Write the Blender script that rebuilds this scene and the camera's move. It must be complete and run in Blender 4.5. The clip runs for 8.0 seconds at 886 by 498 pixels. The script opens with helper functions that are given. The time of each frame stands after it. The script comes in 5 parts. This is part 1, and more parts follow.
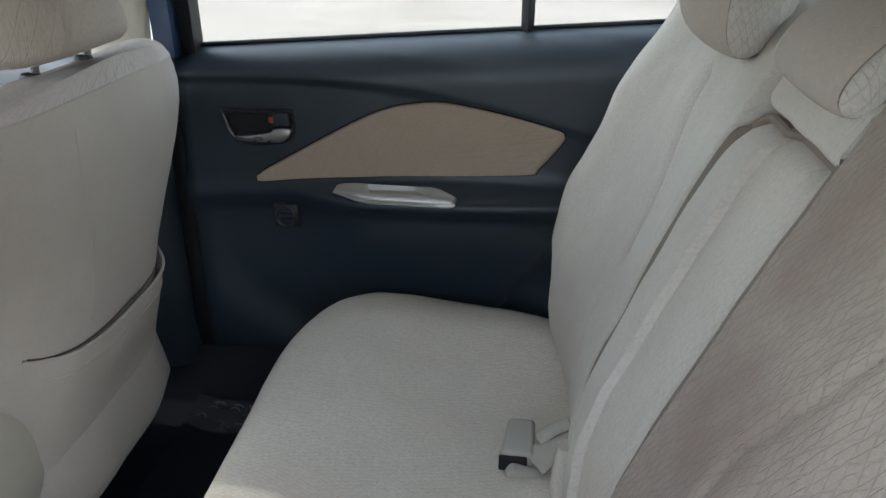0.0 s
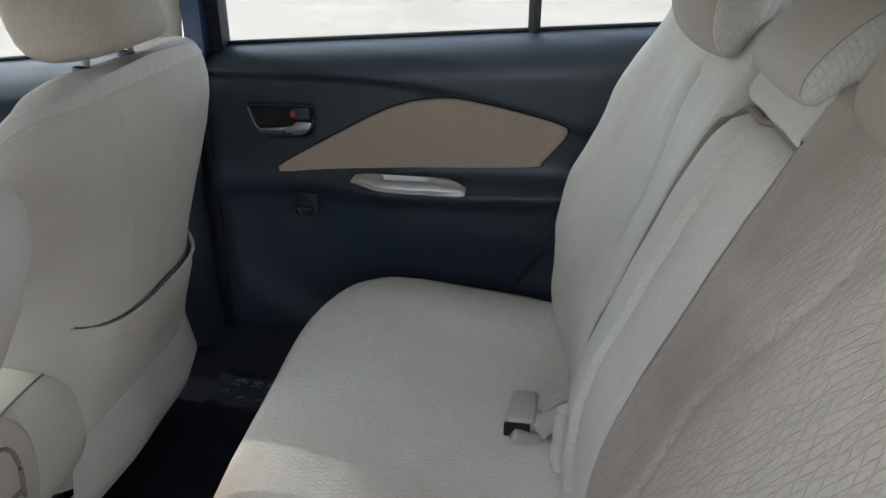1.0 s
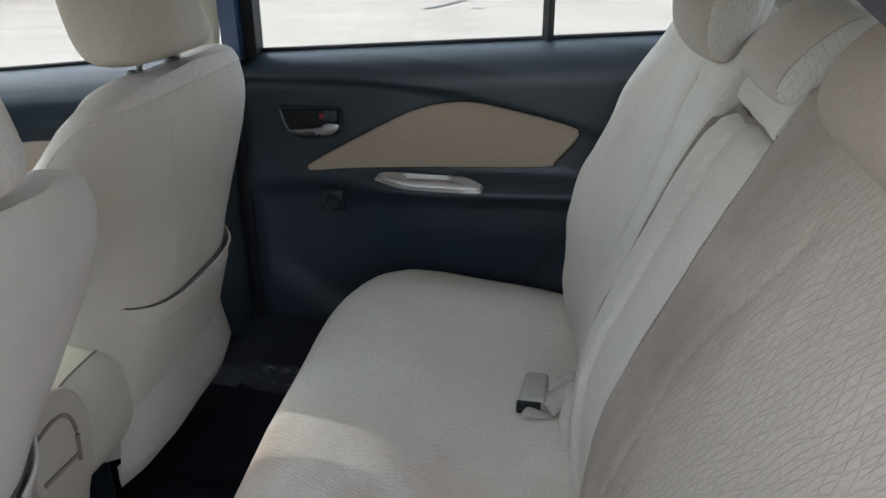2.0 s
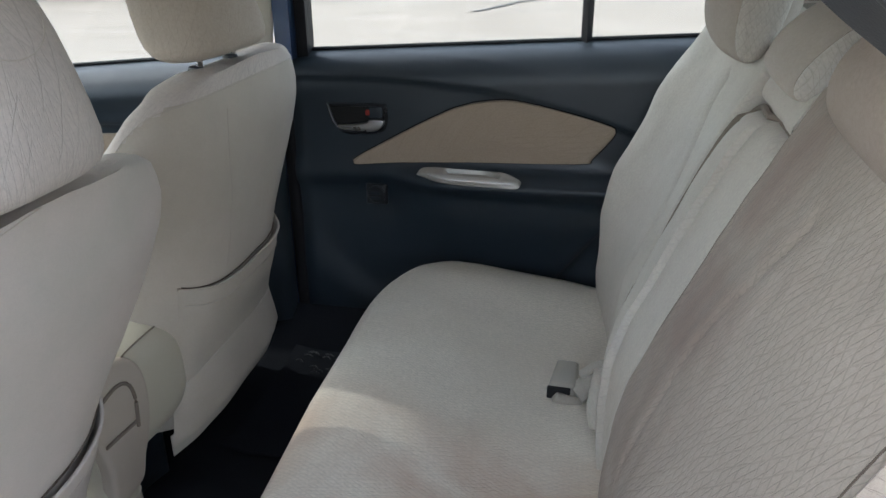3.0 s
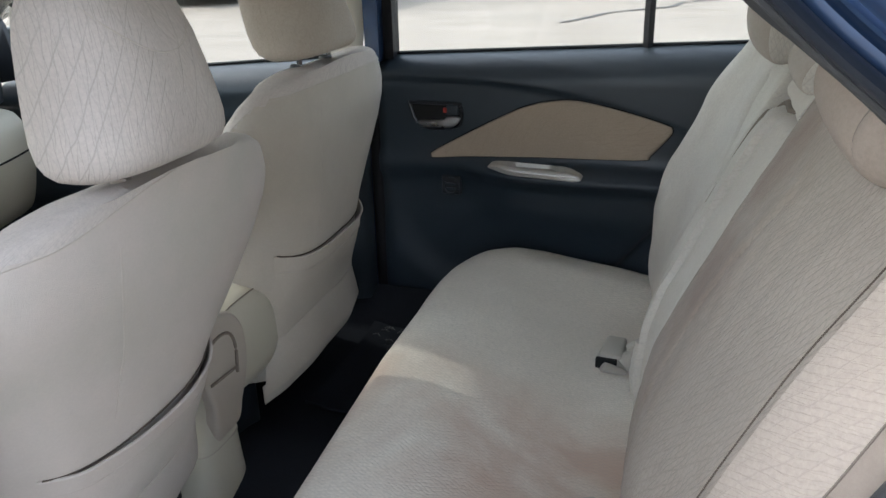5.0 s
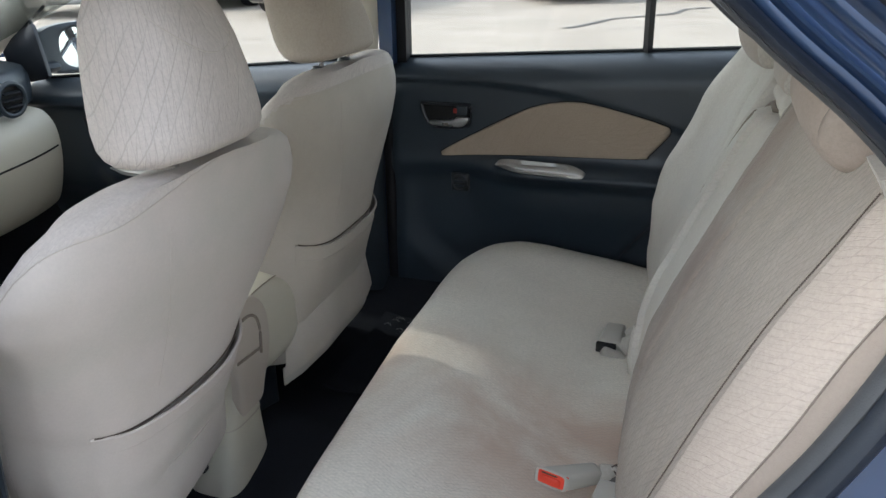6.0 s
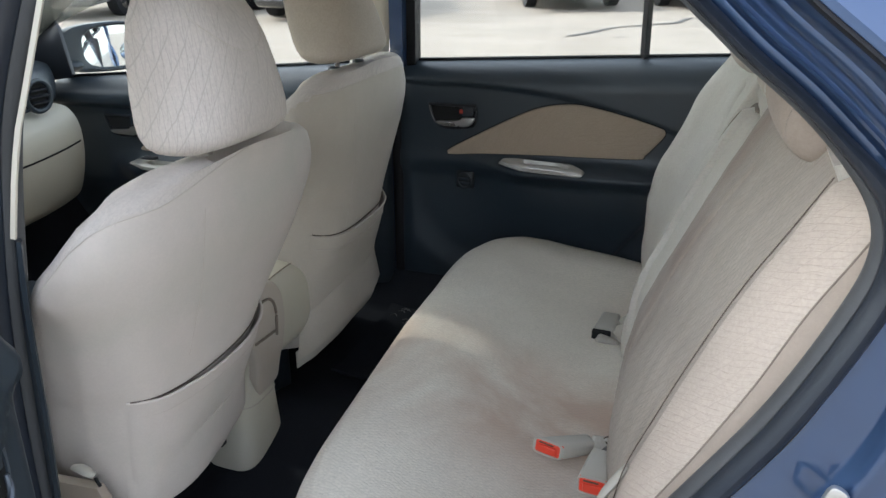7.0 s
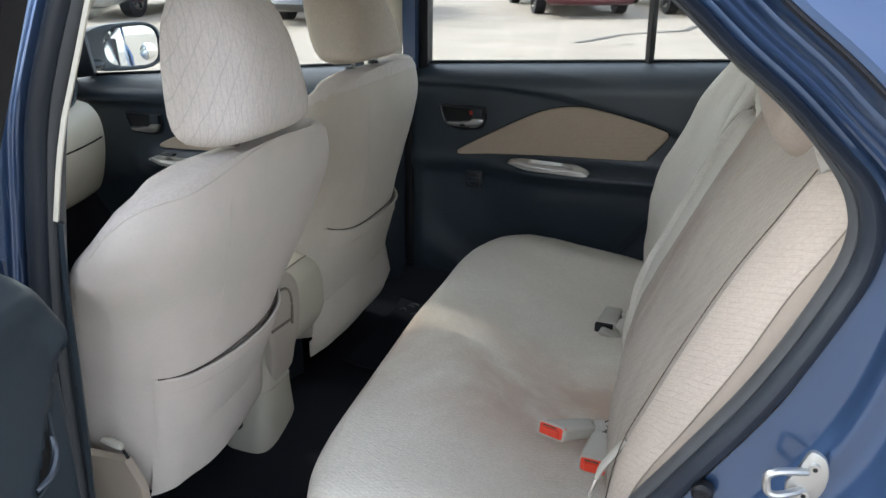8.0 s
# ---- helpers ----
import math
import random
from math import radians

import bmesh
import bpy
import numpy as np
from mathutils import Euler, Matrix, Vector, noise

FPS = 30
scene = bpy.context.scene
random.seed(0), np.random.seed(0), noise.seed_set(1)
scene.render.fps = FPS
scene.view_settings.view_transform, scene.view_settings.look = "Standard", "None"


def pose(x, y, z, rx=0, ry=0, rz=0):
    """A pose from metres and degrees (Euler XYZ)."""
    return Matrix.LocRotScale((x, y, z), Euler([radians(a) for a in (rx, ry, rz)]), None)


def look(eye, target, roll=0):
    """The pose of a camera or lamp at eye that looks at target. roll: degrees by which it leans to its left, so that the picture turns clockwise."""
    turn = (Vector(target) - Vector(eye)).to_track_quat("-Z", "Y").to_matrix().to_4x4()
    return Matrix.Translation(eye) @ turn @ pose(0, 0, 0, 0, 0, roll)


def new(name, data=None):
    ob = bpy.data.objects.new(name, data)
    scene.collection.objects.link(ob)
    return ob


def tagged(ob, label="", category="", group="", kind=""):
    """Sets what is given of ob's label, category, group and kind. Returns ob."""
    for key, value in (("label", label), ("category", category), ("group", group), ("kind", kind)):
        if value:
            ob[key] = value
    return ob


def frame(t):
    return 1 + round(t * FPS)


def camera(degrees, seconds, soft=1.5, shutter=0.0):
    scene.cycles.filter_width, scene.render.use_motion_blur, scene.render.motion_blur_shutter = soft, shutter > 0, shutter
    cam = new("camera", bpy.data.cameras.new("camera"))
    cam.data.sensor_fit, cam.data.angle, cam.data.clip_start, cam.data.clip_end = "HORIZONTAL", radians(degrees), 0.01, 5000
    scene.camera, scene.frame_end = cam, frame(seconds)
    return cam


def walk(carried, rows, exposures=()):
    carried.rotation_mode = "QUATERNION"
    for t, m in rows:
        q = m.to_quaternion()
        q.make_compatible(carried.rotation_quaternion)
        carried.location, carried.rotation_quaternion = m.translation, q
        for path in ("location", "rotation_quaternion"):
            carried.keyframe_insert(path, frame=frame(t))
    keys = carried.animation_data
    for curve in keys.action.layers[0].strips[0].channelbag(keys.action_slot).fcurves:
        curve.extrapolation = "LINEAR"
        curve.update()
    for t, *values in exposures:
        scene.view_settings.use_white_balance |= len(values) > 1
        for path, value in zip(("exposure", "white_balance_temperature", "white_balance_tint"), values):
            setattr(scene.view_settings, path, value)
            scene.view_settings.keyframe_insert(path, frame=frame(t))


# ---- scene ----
cam = camera(57.8, 8.0)
PATH = [
    (0, (0.273, -0.719, 1.227), (0.051, 1.092, 0.409), -0.8),
    (0.5, (0.275, -0.767, 1.229), (0.046, 1.045, 0.413), -0.7),
    (1, (0.278, -0.821, 1.238), (0.04, 0.992, 0.427), -0.5),
    (1.5, (0.284, -0.878, 1.248), (0.032, 0.938, 0.449), -0.6),
    (3, (0.313, -0.991, 1.259), (-0.076, 0.806, 0.474), -0.8),
    (3.5, (0.334, -1.022, 1.263), (-0.135, 0.759, 0.484), -1.0),
    (4, (0.363, -1.059, 1.266), (-0.2, 0.698, 0.494), -1.4),
    (5.5, (0.398, -1.209, 1.277), (-0.197, 0.546, 0.525), -1.3),
    (6, (0.408, -1.263, 1.284), (-0.19, 0.493, 0.537), -1.0),
    (6.5, (0.422, -1.321, 1.286), (-0.179, 0.437, 0.547), -0.7),
    (7, (0.432, -1.368, 1.292), (-0.17, 0.393, 0.559), -0.3),
    (7.5, (0.432, -1.409, 1.292), (-0.175, 0.352, 0.565), 0.1),
    (8, (0.447, -1.441, 1.295), (-0.169, 0.32, 0.574), 0.3),
]
LIGHT = [(0, 2.66, 6080, 9), (1.5, 2.60, 6080, 9), (4, 2.53, 6220, 10), (6, 2.55, 6270, 9), (8, 2.64, 6300, 8)]
walk(cam, [(t, look(eye, target, roll)) for t, eye, target, roll in PATH], LIGHT)

# ---- light ----
world = bpy.data.worlds.new("world")
scene.world = world
world.use_nodes = True
wn = world.node_tree
sky = wn.nodes.new("ShaderNodeTexSky")
sky.sky_type = "NISHITA"
sky.sun_disc = False
SUN_ELEV, SUN_AZ = 41.0, 180.5
sky.sun_elevation = radians(SUN_ELEV)
sky.sun_rotation = radians(90 - SUN_AZ)
sky.air_density, sky.dust_density, sky.ozone_density = 1.0, 1.6, 1.0
wn.nodes["Background"].inputs["Strength"].default_value = 0.15
soft_sky = wn.nodes.new("ShaderNodeHueSaturation")
soft_sky.inputs["Saturation"].default_value = 0.42
wn.links.new(sky.outputs[0], soft_sky.inputs["Color"])
wn.links.new(soft_sky.outputs[0], wn.nodes["Background"].inputs[0])
sun = new("sun", bpy.data.lights.new("sun", "SUN"))
sun.data.energy, sun.data.angle, sun.data.color = 0.50, radians(0.8), (1.0, 0.95, 0.88)
sun_dir = Vector((math.cos(radians(SUN_AZ)) * math.cos(radians(SUN_ELEV)), math.sin(radians(SUN_AZ)) * math.cos(radians(SUN_ELEV)), math.sin(radians(SUN_ELEV))))
sun.matrix_world = look(sun_dir * 30, (0, 0, 0))


def window_fill_lamp(eye, target, w, h, watts):
    """Added area lamp in a window the view never meets, on top of the sky."""
    lamp = new("window_fill_lamp", bpy.data.lights.new("window_fill_lamp", "AREA"))
    lamp.data.shape, lamp.data.size, lamp.data.size_y = "RECTANGLE", w, h
    lamp.data.energy, lamp.data.color = watts, (0.93, 0.97, 1.0)
    lamp.matrix_world = look(eye, target)


window_fill_lamp((1.06, 0, 1.26), (0.0, 0.1, 0.8), 1.0, 0.42, 0.25)


# ---- materials ----
def mat(name):
    m = bpy.data.materials.new(name)
    m.use_nodes = True
    return m, m.node_tree.nodes, m.node_tree.links, m.node_tree.nodes["Principled BSDF"]


def texco(nodes, links, scale=(1, 1, 1), rot=(0, 0, 0)):
    c = nodes.new("ShaderNodeTexCoord")
    mp = nodes.new("ShaderNodeMapping")
    mp.inputs["Scale"].default_value = scale
    mp.inputs["Rotation"].default_value = [radians(a) for a in rot]
    links.new(c.outputs["Object"], mp.inputs[0])
    return mp.outputs[0]


def noise_tex(nodes, links, vec, scale, detail=4.0, rough=0.55, distort=0.0):
    n = nodes.new("ShaderNodeTexNoise")
    n.inputs["Scale"].default_value = scale
    n.inputs["Detail"].default_value = detail
    n.inputs["Roughness"].default_value = rough
    n.inputs["Distortion"].default_value = distort
    links.new(vec, n.inputs["Vector"])
    return n.outputs[0]


def ramp(nodes, links, fac, stops):
    r = nodes.new("ShaderNodeValToRGB")
    while len(r.color_ramp.elements) < len(stops):
        r.color_ramp.elements.new(0.5)
    for e, (p, c) in zip(r.color_ramp.elements, stops):
        e.position = p
        e.color = (*c, 1) if len(c) == 3 else c
    links.new(fac, r.inputs[0])
    return r.outputs[0]


def mixcol(nodes, links, fac, a, b, blend="MIX"):
    m = nodes.new("ShaderNodeMix")
    m.data_type, m.blend_type = "RGBA", blend
    for sock, v in ((m.inputs[0], fac), (m.inputs[6], a), (m.inputs[7], b)):
        if isinstance(v, (int, float)):
            sock.default_value = v
        elif isinstance(v, tuple):
            sock.default_value = (*v, 1)
        else:
            links.new(v, sock)
    return m.outputs[2]


def maths(nodes, links, op, a, b=0.0, c=0.0):
    m = nodes.new("ShaderNodeMath")
    m.operation = op
    for i, v in enumerate((a, b, c)):
        if isinstance(v, (int, float)):
            m.inputs[i].default_value = v
        else:
            links.new(v, m.inputs[i])
    return m.outputs[0]


def bump(nodes, links, bsdf, heights, strength=0.3, dist=0.001):
    b = nodes.new("ShaderNodeBump")
    b.inputs["Strength"].default_value = strength
    b.inputs["Distance"].default_value = dist
    links.new(heights, b.inputs["Height"])
    links.new(b.outputs[0], bsdf.inputs["Normal"])


def fabric(name, base, dirt, vein=0.0, grain=900.0, wrinkle=0.0, stain=0.0, stain_col=(0.2, 0.12, 0.08), sheen=0.04, pitch=0.0155, fleck=0.42, tilts=((0.20, 1.0, 1.0), (-0.20, 1.0, 1.0), (-0.62, 2.3, 0.7)), stray=0.0020, stain_band=None, crisp=5.5, gloss=0.25):
    """Cloth: fine weave, faint soiling, and veined lines that cross to long diamonds."""
    m, n, l, b = mat(name)
    v = texco(n, l)
    big = noise_tex(n, l, v, 4.0, 5.0, 0.6)
    mid = noise_tex(n, l, v, 38.0, 4.0, 0.6)
    col = mixcol(n, l, ramp(n, l, big, [(0.35, (0, 0, 0)), (0.75, (1, 1, 1))]), base, dirt)
    col = mixcol(n, l, maths(n, l, "MULTIPLY", mid, 0.22), col, tuple(c * 0.72 for c in base))
    fine = noise_tex(n, l, v, 240.0, 3.0, 0.7)
    col = mixcol(n, l, maths(n, l, "MULTIPLY", ramp(n, l, fine, [(0.35, (0, 0, 0)), (0.72, (1, 1, 1))]), fleck), col, tuple(c * 0.62 for c in base))
    if stain:
        st = noise_tex(n, l, v, 3.6, 4.0, 0.6, 0.5)
        fac = maths(n, l, "MULTIPLY", ramp(n, l, st, [(0.30, (0, 0, 0)), (0.56, (1, 1, 1))]), stain)
        if stain_band:
            place = n.new("ShaderNodeSeparateXYZ")
            l.new(v, place.inputs[0])
            off = maths(n, l, "ABSOLUTE", maths(n, l, "SUBTRACT", maths(n, l, "ADD", place.outputs["Y"], maths(n, l, "MULTIPLY", maths(n, l, "SUBTRACT", mid, 0.5), 0.07)), stain_band[0]))
            side = n.new("ShaderNodeMapRange")
            side.interpolation_type = "SMOOTHSTEP"
            for sock, val in zip(("From Min", "From Max", "To Min", "To Max"), (stain_band[1], 0.02, 0.12, 1.0)):
                side.inputs[sock].default_value = val
            l.new(off, side.inputs["Value"])
            fac = maths(n, l, "MULTIPLY", fac, side.outputs["Result"])
        col = mixcol(n, l, fac, col, stain_col)
    weave = noise_tex(n, l, v, grain, 2.0, 0.5)
    h = weave
    if vein:
        sep = n.new("ShaderNodeSeparateXYZ")
        warp = n.new("ShaderNodeTexNoise")
        warp.inputs["Scale"].default_value = 22.0
        warp.inputs["Detail"].default_value = 3.0
        l.new(v, warp.inputs["Vector"])
        add = n.new("ShaderNodeMix")
        add.data_type, add.blend_type = "RGBA", "LINEAR_LIGHT"
        add.inputs[0].default_value = stray
        att = n.new("ShaderNodeAttribute")
        att.attribute_name = "pat"
        l.new(att.outputs["Vector"], add.inputs[6])
        l.new(warp.outputs["Color"], add.inputs[7])
        l.new(add.outputs[2], sep.inputs[0])
        horiz, up = sep.outputs["X"], sep.outputs["Y"]
        lines = None
        for tilt, mult, part_w in tilts:
            q = maths(n, l, "ADD", horiz, maths(n, l, "MULTIPLY", up, tilt))
            s = maths(n, l, "ABSOLUTE", maths(n, l, "SINE", maths(n, l, "MULTIPLY", q, math.pi / (pitch * mult))))
            thin = maths(n, l, "SMOOTH_MIN", maths(n, l, "MULTIPLY", s, crisp), 1.0, 0.15)
            thin = maths(n, l, "SUBTRACT", 1.0, thin)
            broken = ramp(n, l, noise_tex(n, l, v, 45.0 + 60 * tilt, 2.0), [(0.30, (0.15, 0.15, 0.15)), (0.55, (1, 1, 1))])
            thin = maths(n, l, "MULTIPLY", maths(n, l, "MULTIPLY", maths(n, l, "MAXIMUM", thin, 0.0), broken), part_w)
            lines = thin if lines is None else maths(n, l, "MAXIMUM", lines, thin)
        col = mixcol(n, l, maths(n, l, "MULTIPLY", lines, vein), col, tuple(c * 0.42 for c in base))
        h = maths(n, l, "SUBTRACT", maths(n, l, "MULTIPLY", weave, 0.5), maths(n, l, "MULTIPLY", lines, 0.8))
    if wrinkle:
        h = maths(n, l, "ADD", h, maths(n, l, "MULTIPLY", noise_tex(n, l, texco(n, l, (1, 1, 2.6)), 16.0, 3.0, 0.6), wrinkle))
    l.new(col, b.inputs["Base Color"])
    b.inputs["Roughness"].default_value = 0.9
    b.inputs["Sheen Weight"].default_value = sheen
    b.inputs["Sheen Roughness"].default_value = 0.5
    b.inputs["Specular IOR Level"].default_value = gloss
    bump(n, l, b, h, 0.45, 0.0015)
    return m


def plastic(name, base, rough=0.5, grain=700.0, depth=0.25, spec=0.5, vary=0.15, metal=0.0, coat=0.0):
    """Moulded plastic, rubber or metal with fine grain, and wear that shifts its gloss."""
    m, n, l, b = mat(name)
    v = texco(n, l)
    big = noise_tex(n, l, v, 6.0, 5.0, 0.6)
    fine = noise_tex(n, l, v, grain, 2.0)
    col = mixcol(n, l, big, tuple(c * (1 - vary) for c in base), tuple(min(1, c * (1 + vary)) for c in base))
    l.new(col, b.inputs["Base Color"])
    r = maths(n, l, "ADD", rough - 0.08, maths(n, l, "MULTIPLY", noise_tex(n, l, v, 30.0), 0.16))
    l.new(r, b.inputs["Roughness"])
    b.inputs["Specular IOR Level"].default_value = spec
    b.inputs["Metallic"].default_value = metal
    b.inputs["Coat Weight"].default_value = coat
    b.inputs["Coat Roughness"].default_value = 0.05
    b.inputs["Coat IOR"].default_value = 1.5
    if depth:
        bump(n, l, b, fine, depth, 0.0006)
    return m


VEINS = ((0.07, 1.0, 1.0), (-0.10, 1.25, 0.85), (-0.62, 3.0, 0.75), (0.55, 3.6, 0.35))
DIAMONDS = ((0.42, 1.0, 1.0), (-0.50, 1.15, 0.8), (0.05, 1.9, 0.45))
M_CLOTH = fabric("plain_cloth", (0.525, 0.462, 0.418), (0.435, 0.410, 0.355), wrinkle=0.6, fleck=0.14)
# Same cloth as the driver seat, darkened for the passenger seat's shade.
M_CLOTH_SHADE = fabric("shaded_plain_cloth", (0.465, 0.412, 0.350), (0.395, 0.355, 0.295), wrinkle=0.6, fleck=0.14)
M_BENCH = fabric("bench_cloth", (0.575, 0.545, 0.482), (0.495, 0.468, 0.405), vein=0.16, crisp=3.0, wrinkle=1.0, stain=0.20, stain_col=(0.37, 0.285, 0.235), pitch=0.0075, tilts=DIAMONDS, stray=0.0050)
M_VEIN = fabric("veined_cloth", (0.55, 0.495, 0.45), (0.49, 0.435, 0.39), vein=0.54, wrinkle=0.4, pitch=0.0088, tilts=VEINS, stray=0.0042)
M_INSERT = fabric("door_cloth", (0.41, 0.325, 0.25), (0.37, 0.295, 0.225), vein=0.30, tilts=VEINS)
M_SIDE = fabric("bolster_cloth", (0.465, 0.392, 0.330), (0.42, 0.352, 0.292), vein=0.36, wrinkle=1.0, pitch=0.0095, tilts=((1.9, 1.6, 1.0), (0.35, 1.5, 0.55), (2.7, 2.6, 0.7)), stray=0.0060)
# Base raised above the bench cloth for daylight on the cushion; band is stain.
M_CUSHION_LIT = fabric("lit_cushion_cloth", (0.785, 0.735, 0.635), (0.705, 0.652, 0.558), vein=0.42, crisp=2.6, fleck=0.6, wrinkle=1.1, stain=0.95, stain_band=(-0.15, 0.27), stain_col=(0.47, 0.345, 0.268), pitch=0.0068, tilts=DIAMONDS, stray=0.0050)
# Toned down for the shade where the bolster edge rolls to the seal.
M_EDGE_SHADE = fabric("bolster_plain_cloth", (0.315, 0.258, 0.212), (0.285, 0.232, 0.190), wrinkle=0.8, fleck=0.2)
# Brown stain band; the base is also darkened for the near section's shade.
M_SOIL_SHADE = fabric("soiled_shaded_bench_cloth", (0.380, 0.330, 0.278), (0.330, 0.282, 0.235), vein=0.50, wrinkle=1.2, crisp=2.6, stain=0.85, stain_col=(0.235, 0.172, 0.142), pitch=0.0078, tilts=((0.40, 1.0, 1.0), (-0.28, 1.35, 0.75), (0.80, 2.2, 0.6)), stray=0.0050, stain_band=(-0.215, 0.16))
# Darker than the bench cloth to stand for shade under the roof.
M_REST_SHADE = fabric("headrest_cloth", (0.45, 0.40, 0.345), (0.39, 0.345, 0.295), wrinkle=0.7, fleck=0.3)
M_CAP = fabric("headrest_end_cloth", (0.52, 0.485, 0.43), (0.47, 0.43, 0.38), vein=0.45, wrinkle=0.8, crisp=4.0, pitch=0.0062, tilts=((0.30, 1.0, 1.0), (-0.55, 1.7, 0.8), (0.9, 2.3, 0.5)), stray=0.0050)
# Browner and darker than the driver headrest's veined cloth.
M_HEAD = fabric("brown_headrest_cloth", (0.43, 0.37, 0.31), (0.38, 0.325, 0.27), vein=0.10, wrinkle=0.6, pitch=0.0088, tilts=VEINS, stray=0.0042)
# Tan, with the base lowered for the roof's shade on the near headrest.
M_TAN_SHADE = fabric("tan_shaded_headrest_cloth", (0.36, 0.295, 0.245), (0.32, 0.26, 0.212), wrinkle=0.6)
M_SEAM = plastic("seam_thread", (0.44, 0.395, 0.34), 0.9, depth=0, spec=0.2)
# Soil and crease shade together, drawn as dark brown strands.
M_FOLD = plastic("soiled_shaded_fold", (0.20, 0.168, 0.14), 0.9, depth=0, spec=0.1)
# Dark brown: shade in the pocket mouths and the bolster gap, brown hardware.
M_DARK_BROWN = plastic("dark_brown_gap", (0.09, 0.072, 0.058), 0.9, depth=0, spec=0.1)
M_GAP = plastic("dark_gap", (0.02, 0.02, 0.02), 0.9, depth=0, spec=0.1)
M_NAVY = plastic("charcoal_trim", (0.0180, 0.0265, 0.0355), 0.42, 600, 0.3, 0.5)
M_NAVY2 = plastic("charcoal_gloss", (0.012, 0.014, 0.018), 0.35, 600, 0.1, 0.5)
M_BEIGE = plastic("beige_plastic", (0.48, 0.445, 0.36), 0.5, 500, 0.25, 0.4, 0.06)
# A shaded copy of the cover plastic: the shade is in the colour.
M_SHIELD_SHADE = plastic("shaded_shield_plastic", (0.27, 0.22, 0.175), 0.55, 500, 0.25, 0.35, 0.06)
M_COVER = plastic("cover_plastic", (0.44, 0.385, 0.325), 0.5, 500, 0.25, 0.4, 0.06)
M_PILLAR = plastic("pillar_trim", (0.58, 0.54, 0.46), 0.6, 500, 0.2, 0.35, 0.05)
M_SILVER = plastic("silver_plastic", (0.50, 0.48, 0.44), 0.38, 900, 0.1, 0.5, 0.05, metal=0.55)
M_CHROME = plastic("chrome", (0.75, 0.75, 0.76), 0.16, depth=0, vary=0.04, metal=1.0)
M_SATIN = plastic("satin_chrome", (0.50, 0.50, 0.51), 0.30, depth=0, vary=0.08, metal=1.0)
M_STEEL = plastic("zinc_steel", (0.46, 0.46, 0.45), 0.42, 300, 0.2, vary=0.15, metal=0.9)
M_RUBBER = plastic("rubber", (0.010, 0.010, 0.012), 0.6, 500, 0.3, 0.25, 0.2)
M_SMOKE = plastic("smoked_chrome", (0.07, 0.08, 0.095), 0.42, depth=0, metal=0.7)
M_RIB = plastic("worn_rubber", (0.020, 0.023, 0.026), 0.5)
M_SEAL = plastic("seal_rubber", (0.016, 0.020, 0.028), 0.40, 500, 0.3, 0.4, 0.25)
M_FLOCK = plastic("flocked_rubber", (0.050, 0.052, 0.055), 0.55, 500, 0.4, 0.35, 0.3)
M_PAINT = plastic("blue_paint", (0.042, 0.080, 0.170), 0.33, depth=0, vary=0.12, metal=0.8, coat=1.0)
M_RED = plastic("red_plastic", (0.62, 0.045, 0.02), 0.4, depth=0.1)
M_MARK = plastic("dark_red_mark", (0.32, 0.03, 0.02), 0.5, depth=0)
M_GREY = plastic("grey_beige_plastic", (0.36, 0.335, 0.285), 0.45, 500, 0.15, 0.45, 0.06)
M_CARPET = fabric("carpet", (0.0135, 0.0150, 0.0190), (0.018, 0.020, 0.0245), grain=500.0, wrinkle=0.5, sheen=0.0, gloss=0.08)
M_BELT = fabric("webbing", (0.12, 0.11, 0.10), (0.09, 0.085, 0.08), grain=700.0)
M_BELT2 = fabric("pale_webbing", (0.46, 0.43, 0.37), (0.40, 0.37, 0.32), grain=700.0)
M_LINER = fabric("headliner", (0.62, 0.59, 0.52), (0.58, 0.55, 0.48), grain=600.0)


def glass_mat(name, tint, gloss=0.025):
    m, n, l, b = mat(name)
    t, g, mx, f = n.new("ShaderNodeBsdfTransparent"), n.new("ShaderNodeBsdfGlossy"), n.new("ShaderNodeMixShader"), n.new("ShaderNodeLayerWeight")
    t.inputs[0].default_value = (*tint, 1)
    g.inputs["Roughness"].default_value = 0.02
    f.inputs["Blend"].default_value = 0.5
    edge = maths(n, l, "POWER", f.outputs["Facing"], 5.0)
    l.new(maths(n, l, "MULTIPLY_ADD", edge, 0.96, gloss), mx.inputs[0])
    l.new(t.outputs[0], mx.inputs[1])
    l.new(g.outputs[0], mx.inputs[2])
    l.new(mx.outputs[0], n["Material Output"].inputs["Surface"])
    n.remove(b)
    return m


M_GLASS = glass_mat("clear_glass", (0.87, 0.89, 0.88))
# Tint set dark so the unseen windshield and rear window pass less light.
M_SCREEN = glass_mat("dimmed_glass", (0.65, 0.67, 0.66))


def mirror_mat():
    m, n, l, b = mat("mirror_glass")
    b.inputs["Metallic"].default_value, b.inputs["Roughness"].default_value = 1.0, 0.02
    b.inputs["Base Color"].default_value = (0.86, 0.89, 0.9, 1)
    return m


M_MIRROR = mirror_mat()


